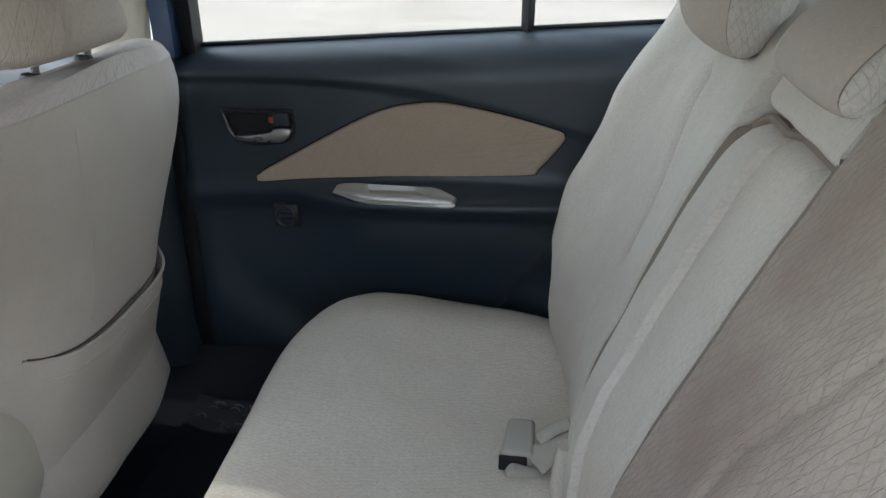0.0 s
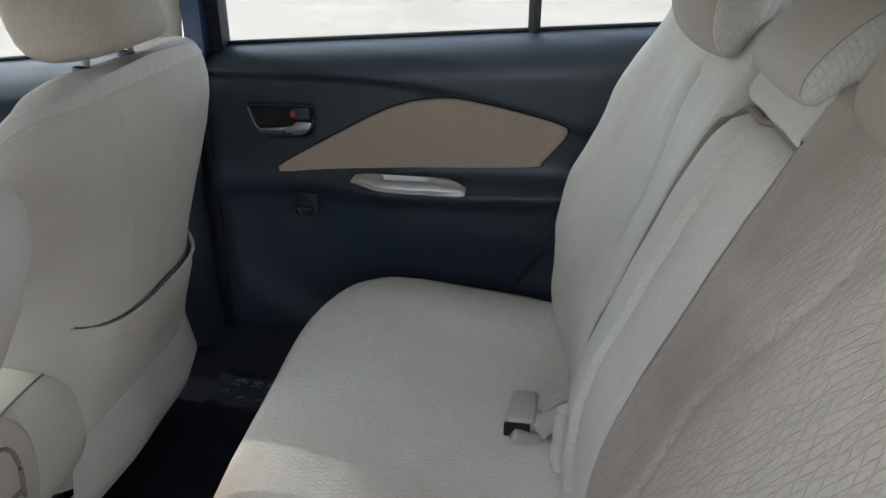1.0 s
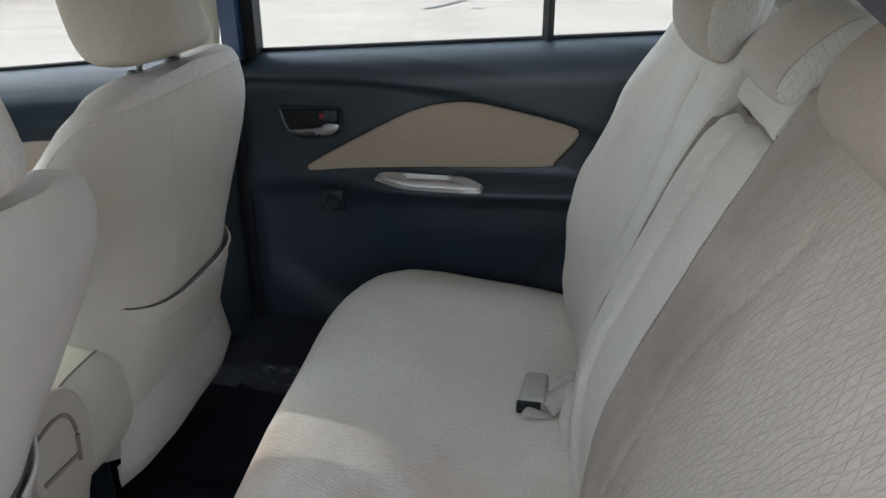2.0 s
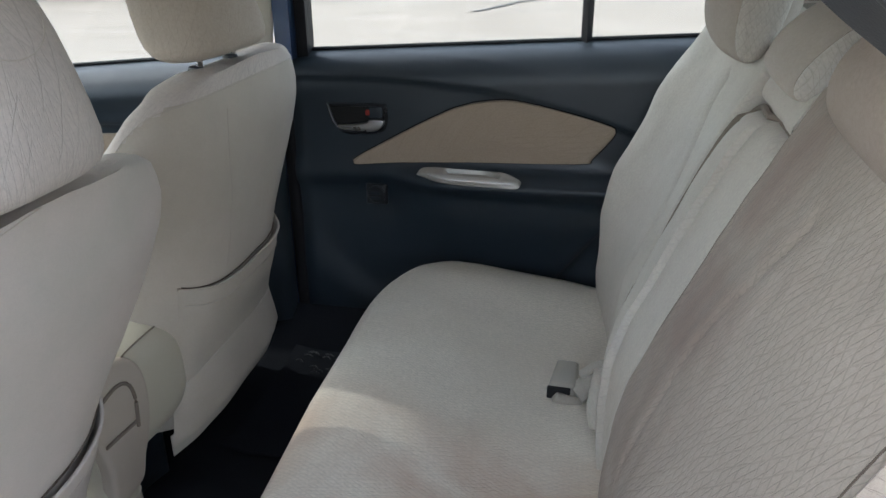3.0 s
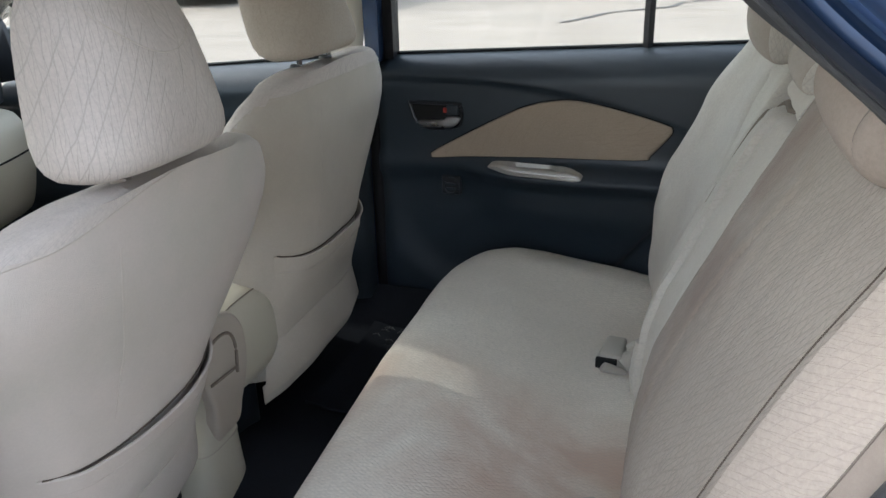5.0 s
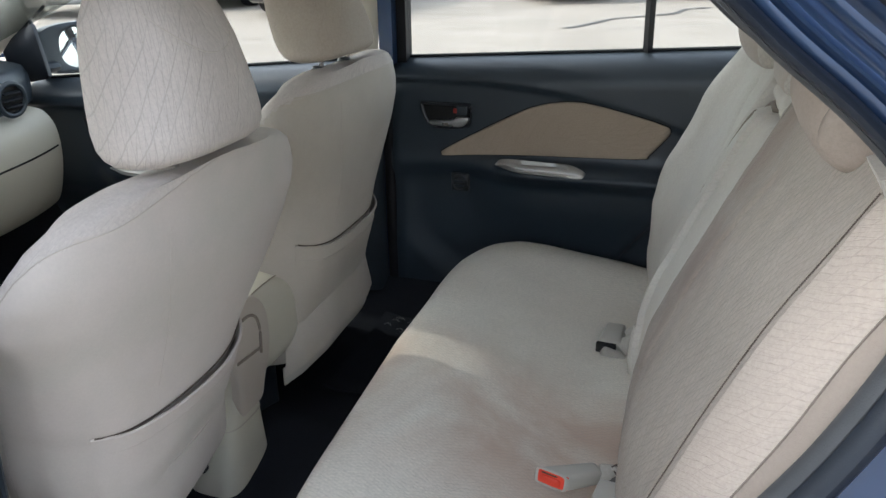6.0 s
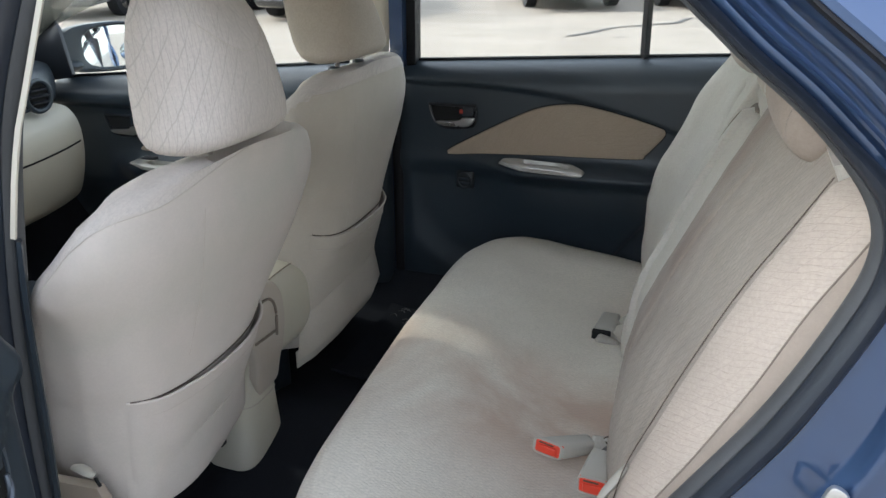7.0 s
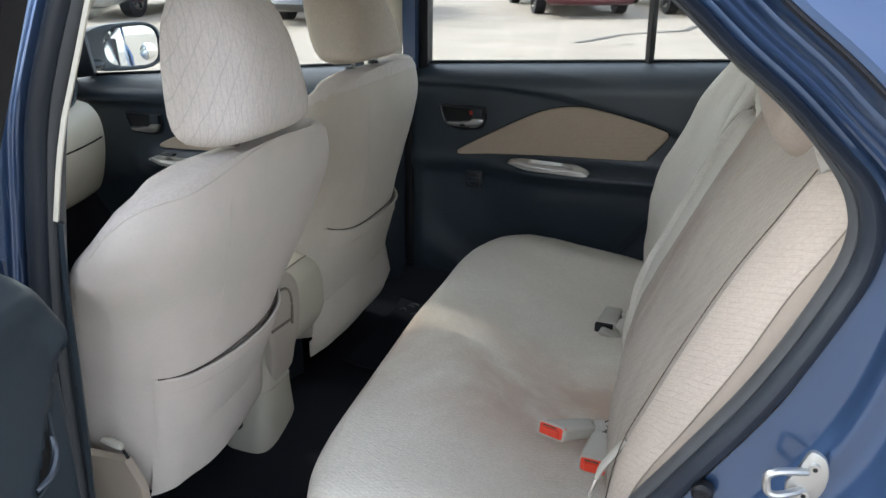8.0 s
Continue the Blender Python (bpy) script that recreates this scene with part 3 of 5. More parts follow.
# striker loop and rubber bumper on the jamb
def striker():
    t = thing("door_striker", "zinc-plated steel door striker bolted to the blue jamb", "striker", (SX, SY, SZ))
    out = [(-0.004, 0.029), (0.010, 0.024), (0.016, 0.004), (0.012, -0.020), (0.000, -0.032), (-0.017, -0.030), (-0.021, -0.012), (-0.013, 0.004)]
    plate = slab([(p.x, p.y) for p in catmull([(a, b, 0) for a, b in out], 4, closed=True)], 0.006, lambda a, b, h: Vector((SX + a * 1.0, SY - h, SZ + b * 0.95)), 0.002)
    part("plate", plate, M_STEEL, t)
    part("loop", tube(catmull([(SX - 0.004, SY - 0.006, SZ + 0.006), (SX - 0.024, SY - 0.018, SZ + 0.010), (SX - 0.036, SY - 0.024, SZ + 0.010), (SX - 0.041, SY - 0.025, SZ + 0.004), (SX - 0.039, SY - 0.025, SZ - 0.010), (SX - 0.033, SY - 0.024, SZ - 0.015), (SX - 0.022, SY - 0.018, SZ - 0.016), (SX - 0.006, SY - 0.006, SZ - 0.016)], 6), 0.0040, 8), M_STEEL, t)
    for dx, dz in ((0.002, 0.012), (-0.004, -0.020)):
        part("bolt", tube([(SX + dx, SY - 0.005, SZ + dz), (SX + dx, SY - 0.010, SZ + dz)], 0.0055, 10), M_STEEL, t)
        part("bolt_socket", tube([(SX + dx, SY - 0.009, SZ + dz), (SX + dx, SY - 0.0104, SZ + dz)], 0.0026, 6), M_GAP, t)


SX, SY, SZ = 0.572, -0.702, 0.806
striker()
t = thing("door_bumper", "round black rubber stop on the blue jamb", "bumper", (0.476, -0.69, 0.746))
part("stop", tube([(0.477, -0.676, 0.746), (0.476, -0.688, 0.746), (0.4755, -0.692, 0.746)], lambda s: 0.0115 if s < 0.7 else 0.008, 16), M_RUBBER, t)
part("core", tube([(0.476, -0.690, 0.746), (0.4755, -0.694, 0.746)], 0.004, 10), M_RUBBER, t)


# ---- front seats ----
def front_seat(yc, x0, lean, label, dz, head):
    """Front seat: the rear face of the back stands at x0 at the height 0.66 and leans back by lean."""
    t = thing("front_seat", label, "car seat", (x0 - 0.2, yc, 0.26), group="front seats")
    width = [(0.36, 0.212), (0.45, 0.206), (0.55, 0.201), (0.65, 0.200), (0.72, 0.212), (0.80, 0.242), (0.87, 0.278), (0.92, 0.293), (0.955, 0.290), (0.98, 0.277), (1.0, 0.257), (1.013, 0.230), (1.023, 0.198), (1.030, 0.15), (1.032, 0.09)]
    half = [(0.36, 0.095), (0.60, 0.105), (0.90, 0.096), (0.98, 0.072), (1.01, 0.055), (1.026, 0.035), (1.032, 0.012)]
    deep = [(0.5, 1.47), (0.8, 1.47), (1.0, 0.40), (1.03, 1.25)]
    z_low = 0.40 if yc > 0 else 0.448
    zs = [z_low + (1.0 - z_low) * i / 52 for i in range(53)] + [1.004, 1.008, 1.012, 1.016, 1.020, 1.024, 1.0275, 1.030, 1.032]

    def rear_x(z):
        return x0 + math.tan(lean) * (z - 0.66) - 0.018 * smooth(0.86, 1.03, z) ** 2

    def pt(a, z, grow=0.0):
        w, h = curve_at(width, z) + grow, curve_at(half, z) + grow
        c, s = math.cos(a), math.sin(a)
        w += 0.028 * smooth(0.55, -0.55, c) * smooth(1.0, 0.85, z)
        k = 1.0 if yc > 0 else 0.50 + 0.50 * smooth(0.42, 0.74, z)
        w -= 0.035 * smooth(0.86, 0.62, z) * (1 - k) + (0.014 * smooth(0.78, 0.62, z) if yc < 0 else 0.0)
        if c > 0:
            x = rear_x(z) + grow - h + h * spow(c, 2 / 2.15)
        else:
            x = rear_x(z) - h + h * curve_at(deep, z) * spow(c, 2 / 2.8)
        if yc < 0 and s < 0:
            w -= 0.040 * smooth(0.58, 0.42, z) * smooth(0.55, -0.35, c)
        y = yc - 0.035 * k * smooth(0.86, 0.62, z) + w * spow(s, 2 / 2.9)
        x += 0.0045 * noise.noise((y * 7, z * 4, 3 + yc)) + 0.0010 * noise.noise((y * 25, z * 15, 1 + yc))
        if yc < 0:
            z += 0.16 * (y - yc) * smooth(0.64, 0.46, z)
        return Vector((x, y, z + 0.003 * math.cos(3 * a) + dz * smooth(0.60, 0.95, z) - 0.006 * (z - 0.4)))

    # plain rear panel; veined cloth over the front, the sides and the top edge
    cut, top_z = radians(104), 0.998
    plain = M_CLOTH_SHADE if yc > 0 else M_CLOTH

    def seam_z(a):
        rise = 0.0 if yc > 0 else smooth(-0.80, 0.15, a)
        k = min(1.0, abs(a) / (cut + radians(40) * rise))
        return 0.45 + (top_z + 0.036 * rise - 0.45) * (1 - k ** 7) ** (1 / 7)

    na = 112
    ang = [-math.pi + 2 * math.pi * k / na for k in range(na + 1)]
    grid = [[pt(a, z) for a in ang] for z in zs]
    pats = [Vector((yc + 0.24 * a, z * 1.05, 0)) for z in zs for a in ang]
    inner, outer = [], []
    for i in range(len(zs) - 1):
        for k in range(na):
            f = (i * (na + 1) + k, i * (na + 1) + k + 1, (i + 1) * (na + 1) + k + 1, (i + 1) * (na + 1) + k)
            am, zm = (ang[k] + ang[k + 1]) / 2, (zs[i] + zs[i + 1]) / 2
            (inner if abs(am) < radians(144) and zm < seam_z(am) and seam_z(am) > 0.4501 else outer).append(f)
    (outer if yc > 0 else inner).append(tuple((len(zs) - 1) * (na + 1) + k for k in range(na)))
    flat = [p for r in grid for p in r]
    for nm, faces, m, lb in (("back_shell", inner, plain, "plain beige rear panel"), ("back_front", outer, M_VEIN, "veined beige front and top panel")):
        bm = bm_from(flat, faces, pats)
        bmesh.ops.delete(bm, geom=[v for v in bm.verts if not v.link_faces], context="VERTS")
        part(nm, bm, m, t, lb, angle=70)
    seam = [pt(a, min(zs[-1], seam_z(a)), 0.0003) for a in [cut * (-1 + 2 * k / 120) for k in range(3, 118 if yc > 0 else 60)]]
    part("panel_seam", tube(seam, 0.0008, 6), M_SEAM, t)
    part("back_seam", tube([pt(radians(-20 + 4 * math.sin(3.4 * (z - 0.55))), z, 0.0) for z in zs[24:50]], 0.0006, 6), M_SEAM, t)

    # map pocket with a sagging hem
    def hem(s):
        return 0.680 - 0.125 * s * (1 - s) + 0.020 * s if yc > 0 else 0.656 - 0.100 * s * (1 - s) + 0.040 * s

    def pocket(u, v):
        a = radians(-60 + 132 * u)
        z = 0.45 + (hem(u) - 0.45) * v
        g = 0.0006 + 0.013 * smooth(0.3, 1, v) * math.sin(math.pi * u) ** 0.7 * smooth(0.0, 0.25, u)
        q = pt(a, z, g)
        q.x += 0.004 * noise.noise((u * 5, v * 4, yc))
        return q if 0.01 < u < 0.99 else pt(a, z, 0.0005)
    part("map_pocket", sheet(pocket, 44, 18, 0.0012), plain, t, "plain beige map pocket")
    part("pocket_hem", tube([pocket(i / 44, 1.0) for i in range(45)], 0.0028, 8), plain, t)
    part("pocket_stitch", tube([pocket(i / 44, 0.86) + Vector((0.0008, 0, 0)) for i in range(2, 43)], 0.0009, 5), M_SEAM, t)
    # Dark strand stands for the shade inside the pocket mouth.
    part("pocket_shade", tube([pt(radians(-57 + 127 * i / 30), hem(i / 30) + 0.001, 0.001) for i in range(31)], 0.0016, 5), M_DARK_BROWN, t, "dark pocket mouth")

    # loose skirt below the pocket, its corners flared
    def skirt(u, v):
        a = radians(-62 + 160 * u) if yc > 0 else radians(-64 + 162 * u)
        e = 2 * u - 1
        if yc > 0:
            top, low = 0.532 + 0.042 * max(0.0, e) ** 3 - 0.06 * max(0.0, -e) ** 2, 0.446 + 0.040 * max(0.0, e) ** 2 - 0.066 * max(0.0, -e) ** 1.2
            flare = 0.042 * v * max(0.0, e) ** 7 + 0.018 * v * max(0.0, -e) ** 3
        else:
            top, low = 0.540 + 0.03 * max(0.0, e) ** 3, 0.440 + 0.044 * max(0.0, e) ** 2
            flare = 0.040 * v * max(0.0, e) ** 7
        z = top + (low - top) * v
        q = pt(a, max(z, z_low), 0.0006 + (0.022 if yc > 0 else 0.008) * v + flare)
        q.z = z + (0.16 * (q.y - yc) * smooth(0.64, 0.46, z) if yc < 0 else 0.0)
        q.x += 0.007 * v * noise.noise((u * 7, 0.3, yc * 3)) - 0.35 * max(0.0, z_low - z)
        return q
    part("skirt", sheet(skirt, 48, 12, 0.0012), plain, t, "loose beige cloth skirt")
    part("skirt_seam", tube([skirt(i / 40, 0.02) + Vector((0.0004, 0, 0)) for i in range(2, 39)], 0.0010, 5), M_SEAM, t)
    if yc > 0:
        def under(u, v):
            q = skirt(0.02 + 0.86 * u, 0.97)
            return Vector((q.x - 0.012, q.y + 0.004, q.z + 0.012 - 0.042 * v))
        part("base_flap", sheet(under, 40, 6, 0.003), M_GREY, t, "grey-beige base flap under the skirt")

    # seat cushion, side shield and lever, dark slide rails
    rings = []
    for z, g in ((0.33, 0.93), (0.37, 0.99), (0.44, 1.0), (0.485, 0.97), (0.51, 0.88), (0.522, 0.7), (0.525, 0.3)):
        rings.append([Vector((x0 - 0.45 + 0.25 * g * spow(math.cos(2 * math.pi * k / 40), 0.55), yc - 0.01 + 0.232 * g * spow(math.sin(2 * math.pi * k / 40), 0.5), z + 0.02 * (g > 0.5) * -math.cos(2 * math.pi * k / 40))) for k in range(40)])
    part("seat_cushion", loft(rings), M_CLOTH, t, "plain beige seat cushion")
    for sgn in (1, -1):
        part("slide_rail", box((x0 - 0.37, yc + sgn * 0.17, 0.285), (0.34, 0.035, 0.05), 0.006), M_RUBBER, t, "dark slide rail")
        part("seat_frame", box((x0 - 0.20, yc - 0.02 + sgn * 0.17, 0.40), (0.10, 0.02, 0.16), 0.006), M_RUBBER, t, "dark hinge bracket")
    if yc < 0:
        part("side_shield", slab([(-0.30, 0.0), (-0.02, 0.0), (0.005, 0.05), (-0.005, 0.16), (-0.03, 0.205), (-0.12, 0.20), (-0.30, 0.16)], 0.016, lambda a, b, h: Vector((x0 - 0.06 + a, yc - 0.232 - h, 0.32 + b)), 0.005), M_SHIELD_SHADE, t, "beige plastic side shield, darkened for shade")
        part("recline_lever", tube(catmull([(x0 - 0.120, yc - 0.252, 0.560), (x0 - 0.105, yc - 0.256, 0.564), (x0 - 0.088, yc - 0.258, 0.562), (x0 - 0.080, yc - 0.256, 0.557)], 5), lambda s: 0.0055 + 0.0035 * math.sin(math.pi * s), 10, flat=0.7), M_GREY, t, "beige plastic recline lever")
        part("lever_pivot", tube([(x0 - 0.086, yc - 0.250, 0.548), (x0 - 0.076, yc - 0.252, 0.536)], 0.0026, 8), M_GAP, t)

    # headrest on two rods, tipped forward
    hx, hy, hz, tip = head
    rows = [(1.040, 0.070, 0.022), (1.0415, 0.098, 0.038), (1.046, 0.110, 0.051), (1.054, 0.117, 0.060), (1.066, 0.121, 0.065), (1.085, 0.119, 0.069), (1.115, 0.113, 0.070), (1.150, 0.105, 0.069), (1.185, 0.100, 0.064), (1.215, 0.096, 0.055), (1.240, 0.084, 0.046), (1.256, 0.066, 0.035), (1.264, 0.038, 0.02)]
    rings = []
    for z, w, h in rows:
        rings.append([Vector((hx + tip * (z - 1.04) + 1.21 * h * spow(math.cos(2 * math.pi * k / 64), 2 / 2.7), hy + w * spow(math.sin(2 * math.pi * k / 64), 2 / 3.0), z + hz + 0.006 * math.cos(2 * math.pi * k / 64) * min(1, max(0, (1.15 - z) / 0.1)))) for k in range(64)])
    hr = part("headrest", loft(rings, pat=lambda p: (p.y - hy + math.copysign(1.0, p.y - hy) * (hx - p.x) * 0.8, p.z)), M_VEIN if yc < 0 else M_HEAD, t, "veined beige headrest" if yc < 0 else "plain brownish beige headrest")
    arc = []
    for i in range(25):
        s = -1 + 2 * i / 24
        z = 1.172 + 0.055 * s * s
        w, h = curve_at([(a, b) for a, b, c in rows], z), curve_at([(a, c) for a, b, c in rows], z) * 1.21
        yy = 0.86 * s
        arc.append(Vector((hx + tip * (z - 1.04) + h * (1 - abs(yy) ** 3.0) ** (1 / 2.7) + 0.0002, hy + w * yy, z + hz)))
    part("headrest_seam", tube(arc, 0.0007, 5), M_SEAM, hr)
    tx = rear_x(1.02) - (0.055 if yc > 0 else 0.040)
    sit = 1.020 if yc > 0 else 1.022
    for s in (1, -1):
        y = hy + 0.062 * s + (0.0 if yc > 0 else 0.026)
        part("rod", tube([(tx, y, 0.99 + dz), (hx + 0.01, y, 1.065 + hz)], 0.0055, 10), M_CHROME, t, "chrome headrest rod")
        cr = 0.0135
        part("rod_collar", tube([(tx, y, sit - 0.004 + dz), (tx, y, sit + 0.004 + dz), (tx, y, sit + 0.008 + dz), (tx, y, sit + 0.0095 + dz)], lambda q: cr * (1.0 if q < 0.5 else 0.92 if q < 0.9 else 0.7), 18, flat=0.8, up=(0, 1, 0)), M_COVER if yc < 0 else M_NAVY2, t, "plastic rod collar")
    return t


front_seat(0.3147, -0.334, radians(8.55), "beige cloth front passenger seat with map pocket", -0.003, (-0.3507, 0.2719, -0.004, -0.305))
front_seat(-0.3598, -0.285, radians(14.2), "beige cloth front driver seat tilted further back", -0.028, (-0.2462, -0.385, -0.0292, -0.140))


# ---- rear bench ----
PROFILE = [(0.42, 0.350), (0.50, 0.340), (0.56, 0.337), (0.62, 0.341), (0.70, 0.355), (0.78, 0.385), (0.856, 0.415), (0.95, 0.455), (1.02, 0.491), (1.08, 0.521), (1.12, 0.542)]
PROFILE = [(p.x, p.y) for p in catmull([(a, b, 0) for a, b in PROFILE], 6)]


def crease_y(z):
    """Where the sewn crease of the outer sections runs, from the middle outwards."""
    return 0.25 + 0.06 * smooth(0.84, 1.01, z)


def front_x(y, z):
    """Front face of the bench's backrest."""
    a = abs(y)
    x = curve_at(PROFILE, z)
    if y > 0:
        x -= 0.014 * smooth(0.24, 0.10, a)
        x -= (0.036 + 0.036 * smooth(0.82, 1.02, z)) * gauss(a, 0.50, 0.13) * smooth(0.44, 0.58, z)
        x += (0.021 * smooth(0.93, 1.06, z) - 0.030 * gauss(z, 0.79, 0.11)) * gauss(a, 0.50, 0.10)
        x += 0.09 * smooth(0.54, 0.62, a)
    else:
        x += 0.030 * smooth(0.30, 0.56, a) - 0.006 * gauss(a, 0.24, 0.1) - 0.003 * smooth(0.24, 0.12, a)
    if a > 0.13:
        # sewn crease that runs up each outer section and stops short of the top
        d = a - crease_y(z)
        run = smooth(0.58, 0.80, z) * smooth(1.025, 1.005, z) * (1.0 if y > 0 else 0.55)
        x += run * (0.012 * math.exp(-abs(d) / (0.004 if d < 0 else 0.007)) + 0.004 * smooth(0.012, -0.05, d))
    if y > 0:
        x += 0.011 * gauss(a, 0.405, 0.055) * smooth(0.62, 0.80, z)
    return x + 0.0045 * noise.noise((y * 9, z * 7, 1.7)) + 0.0022 * noise.noise((y * 34, z * 22, 4.2))


def pad(name, y0, y1, z0, z1, material, parent, label, edge=0.04, rear=0.12, puff=0.0, ny=36, nz=72, rnd=0.035, corner=0.0, sink=0.0):
    """One upholstered block between two seams, its edges rolled in."""
    def fn(u, v):
        y, z = y0 + (y1 - y0) * u, z0 + (z1 - z0) * v
        dy, dz = min(u, 1 - u) * abs(y1 - y0), (1 - v) * (z1 - z0)
        d = dy
        if dy < corner and dz < corner:
            d = corner - math.hypot(corner - dy, corner - dz)
        roll = 0.0
        if d < rnd:
            roll = edge * (1 - math.sqrt(max(0, 1 - (1 - max(0, d) / rnd) ** 2))) + 1.2 * max(0.0, -d)
        if dz < 0.012:
            roll = max(roll, 0.014 * (1 - math.sqrt(max(0.0, 1 - (1 - dz / 0.012) ** 2))))
        x = front_x(y, z) + roll + sink * (1 - u) ** 1.5 - puff * math.sin(math.pi * u) * math.sin(math.pi * min(1, v * 1.0)) ** 0.5
        return Vector((x, y, z))
    rings = [[fn(i / ny, j / nz) for j in range(nz + 1)] for i in range(ny + 1)]
    bm = loft(rings, closed=False, pat=lambda p: (p.y, p.z * 1.1))
    bmesh.ops.recalc_face_normals(bm, faces=bm.faces)
    rim = [e for e in bm.edges if e.is_boundary]
    ext = bmesh.ops.extrude_edge_only(bm, edges=rim)
    for v in ext["geom"]:
        if isinstance(v, bmesh.types.BMVert):
            v.co.x += rear - 0.02
    return part(name, bm, material, parent, label, angle=60)


KX, KY = 0.585, 0.16


def bench():
    t = thing("rear_bench", "beige cloth split rear bench, soiled brown near the seams", "car seat", (0.1, 0, 0.26))
    pad("backrest_section", 0.1035, 0.610, 0.46, 1.095, M_BENCH, t, "plain beige backrest section", edge=0.016, ny=220, rnd=0.009)
    pad("centre_section", -0.117, 0.101, 0.46, 1.020, M_BENCH, t, "soiled beige centre section", edge=0.030, puff=0.006, sink=0.004, ny=90, nz=110, rnd=0.026, corner=0.046)
    pad("backrest_section", -0.5555, -0.1180, 0.46, 1.095, M_SOIL_SHADE, t, "soiled beige backrest section with shade in its cloth colour", edge=0.014, ny=110, rnd=0.008)
    # ledge above the centre section: a soft roll that dips into the seams on three sides
    def ledge(u, v):
        y, z = -0.119 + 0.225 * u, 0.985 + 0.112 * v
        dl, dz = (1 - u) * 0.225, z - 1.024
        x = front_x(0.0, z) - 0.001
        x += 0.034 * (1 - math.sqrt(max(0.0, 1 - (1 - min(1.0, dl / 0.030)) ** 2)))
        x += 0.030 * (1 - math.sqrt(max(0.0, 1 - (1 - min(1.0, max(0.0, dz) / 0.022)) ** 2))) + 0.6 * max(0.0, -dz)
        x += 0.02 * smooth(1.072, 1.097, z) + 0.0018 * noise.noise((y * 20, z * 18, 6.0))
        return Vector((x, y, z))
    part("centre_ledge", sheet(ledge, 40, 40, 0.03, pat=lambda p: (p.y, p.z)), M_BENCH, t)
    part("top_roll", sheet(lambda u, v: Vector((0.545 + 0.09 * v - 0.0, -0.555 + 1.16 * u, 1.085 + 0.012 * math.sin(math.pi * v))), 40, 8, 0.03), M_BENCH, t)
    outline = catmull([(0.1035, z, 0) for z in (0.50, 0.60, 0.70, 0.80, 0.90, 0.965)] + [(0.100, 0.998, 0), (0.085, 1.016, 0), (0.055, 1.0225, 0), (0.0, 1.0225, 0), (-0.05, 1.0225, 0), (-0.115, 1.0225, 0)], 5)
    # Strand of soil and shade in the gap round the centre section.
    part("split_gap", tube([Vector((front_x(max(0.0, p.x), min(p.y, 1.02)) + (0.012 if p.x > 0.098 else 0.022), p.x - 0.0005, p.y)) for p in outline], lambda q: 0.0085 - 0.0035 * smooth(0.42, 0.66, q), 8), M_FOLD, t, "soiled and shaded fold round the centre section")
    # Dark strands put shade into the sewn creases, and grime on the near one.
    for sd in (1, -1):
        def fold(z):
            y = sd * crease_y(z)
            return Vector((front_x(y, z) + 0.0006, y, z))
        part("crease_line", tube([fold(0.64 + 0.372 * i / 40) for i in range(41)], lambda q: 0.0004 + 0.0013 * q, 6), M_FOLD, t)
    # Soil and a shadow line along the near section's edge.
    part("near_edge", tube([Vector((front_x(-0.1185, z) + 0.0050, -0.1172, z)) for z in [0.5 + 0.545 * i / 60 for i in range(61)]], 0.0030, 6), M_FOLD, t, "soiled and shaded edge line")
    # ribbed cover of the far hinge, low beside the centre section
    part("hinge_cover", tube([Vector((front_x(0.10, 0.50 + 0.012 * i) - 0.004 + 0.0012 * (i % 2), 0.108, 0.49 + 0.010 * i)) for i in range(11)], 0.013, 12, up=(0, 1, 0)), M_BENCH, t, "gathered beige hinge cover")
    # side bolsters beside the folding backs
    for s in (1, -1):
        def bol(u, v):
            a = (0.557 if s < 0 else 0.60) + (0.108 if s < 0 else 0.066) * u
            z = 0.50 + 0.60 * v
            x = curve_at(PROFILE, z) + 0.026 + 0.058 * u * smooth(0.55, 0.9, z) + 0.030 * u - 0.012 * math.sin(math.pi * min(1, u * 1.1)) + 0.045 * smooth(0.68, 1.0, u) ** 2 + 0.003 * gauss(u, 0.64, 0.03)
            x += 0.006 * smooth(0.06, 0.0, u) ** 2 + 0.035 * smooth(0.93, 1.0, v) ** 2
            x += 0.0025 * noise.noise((a * 12, z * 9, 2.2 + s))
            return Vector((x, s * a, z))
        bo = part("side_bolster", sheet(lambda u, v: bol(0.64 * u, v), 26, 40, 0.05, pat=lambda p: (p.y, p.z * 1.1)), M_SIDE, t, "veined beige side bolster")
        part("bolster_edge", sheet(lambda u, v: bol(0.64 + 0.36 * u, v), 14, 40, 0.03), M_EDGE_SHADE, bo, "plain beige bolster edge")
        part("bolster_seam", tube([bol(0.64, j / 40) + Vector((-0.0008, 0, 0)) for j in range(41)], 0.0009, 6), M_FOLD, bo)
    part("lock_knob", tube([(KX, KY, 1.085), (KX, KY, 1.112), (KX, KY, 1.118)], lambda q: 0.011 if q < 0.7 else 0.008, 12), M_NAVY2, t, "dark backrest lock knob")
    # headrests
    for yc, half, sec in HEADRESTS:
        hr = part("headrest", rear_headrest(yc, half, sec, 0.0, 0.80), M_TAN_SHADE if yc < 0 else M_REST_SHADE, t, "plain beige headrest with veined ends")
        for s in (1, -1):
            part("end_cap", rear_headrest(yc, half, sec, s * 0.80, s * 1.0), M_TAN_SHADE if yc < 0 else M_CAP, hr, "veined end panel")
            part("end_seam", tube(hr_ring(yc, half, sec, s * 0.80, 0.0002), 0.0012, 6, closed=True), M_FOLD, hr)
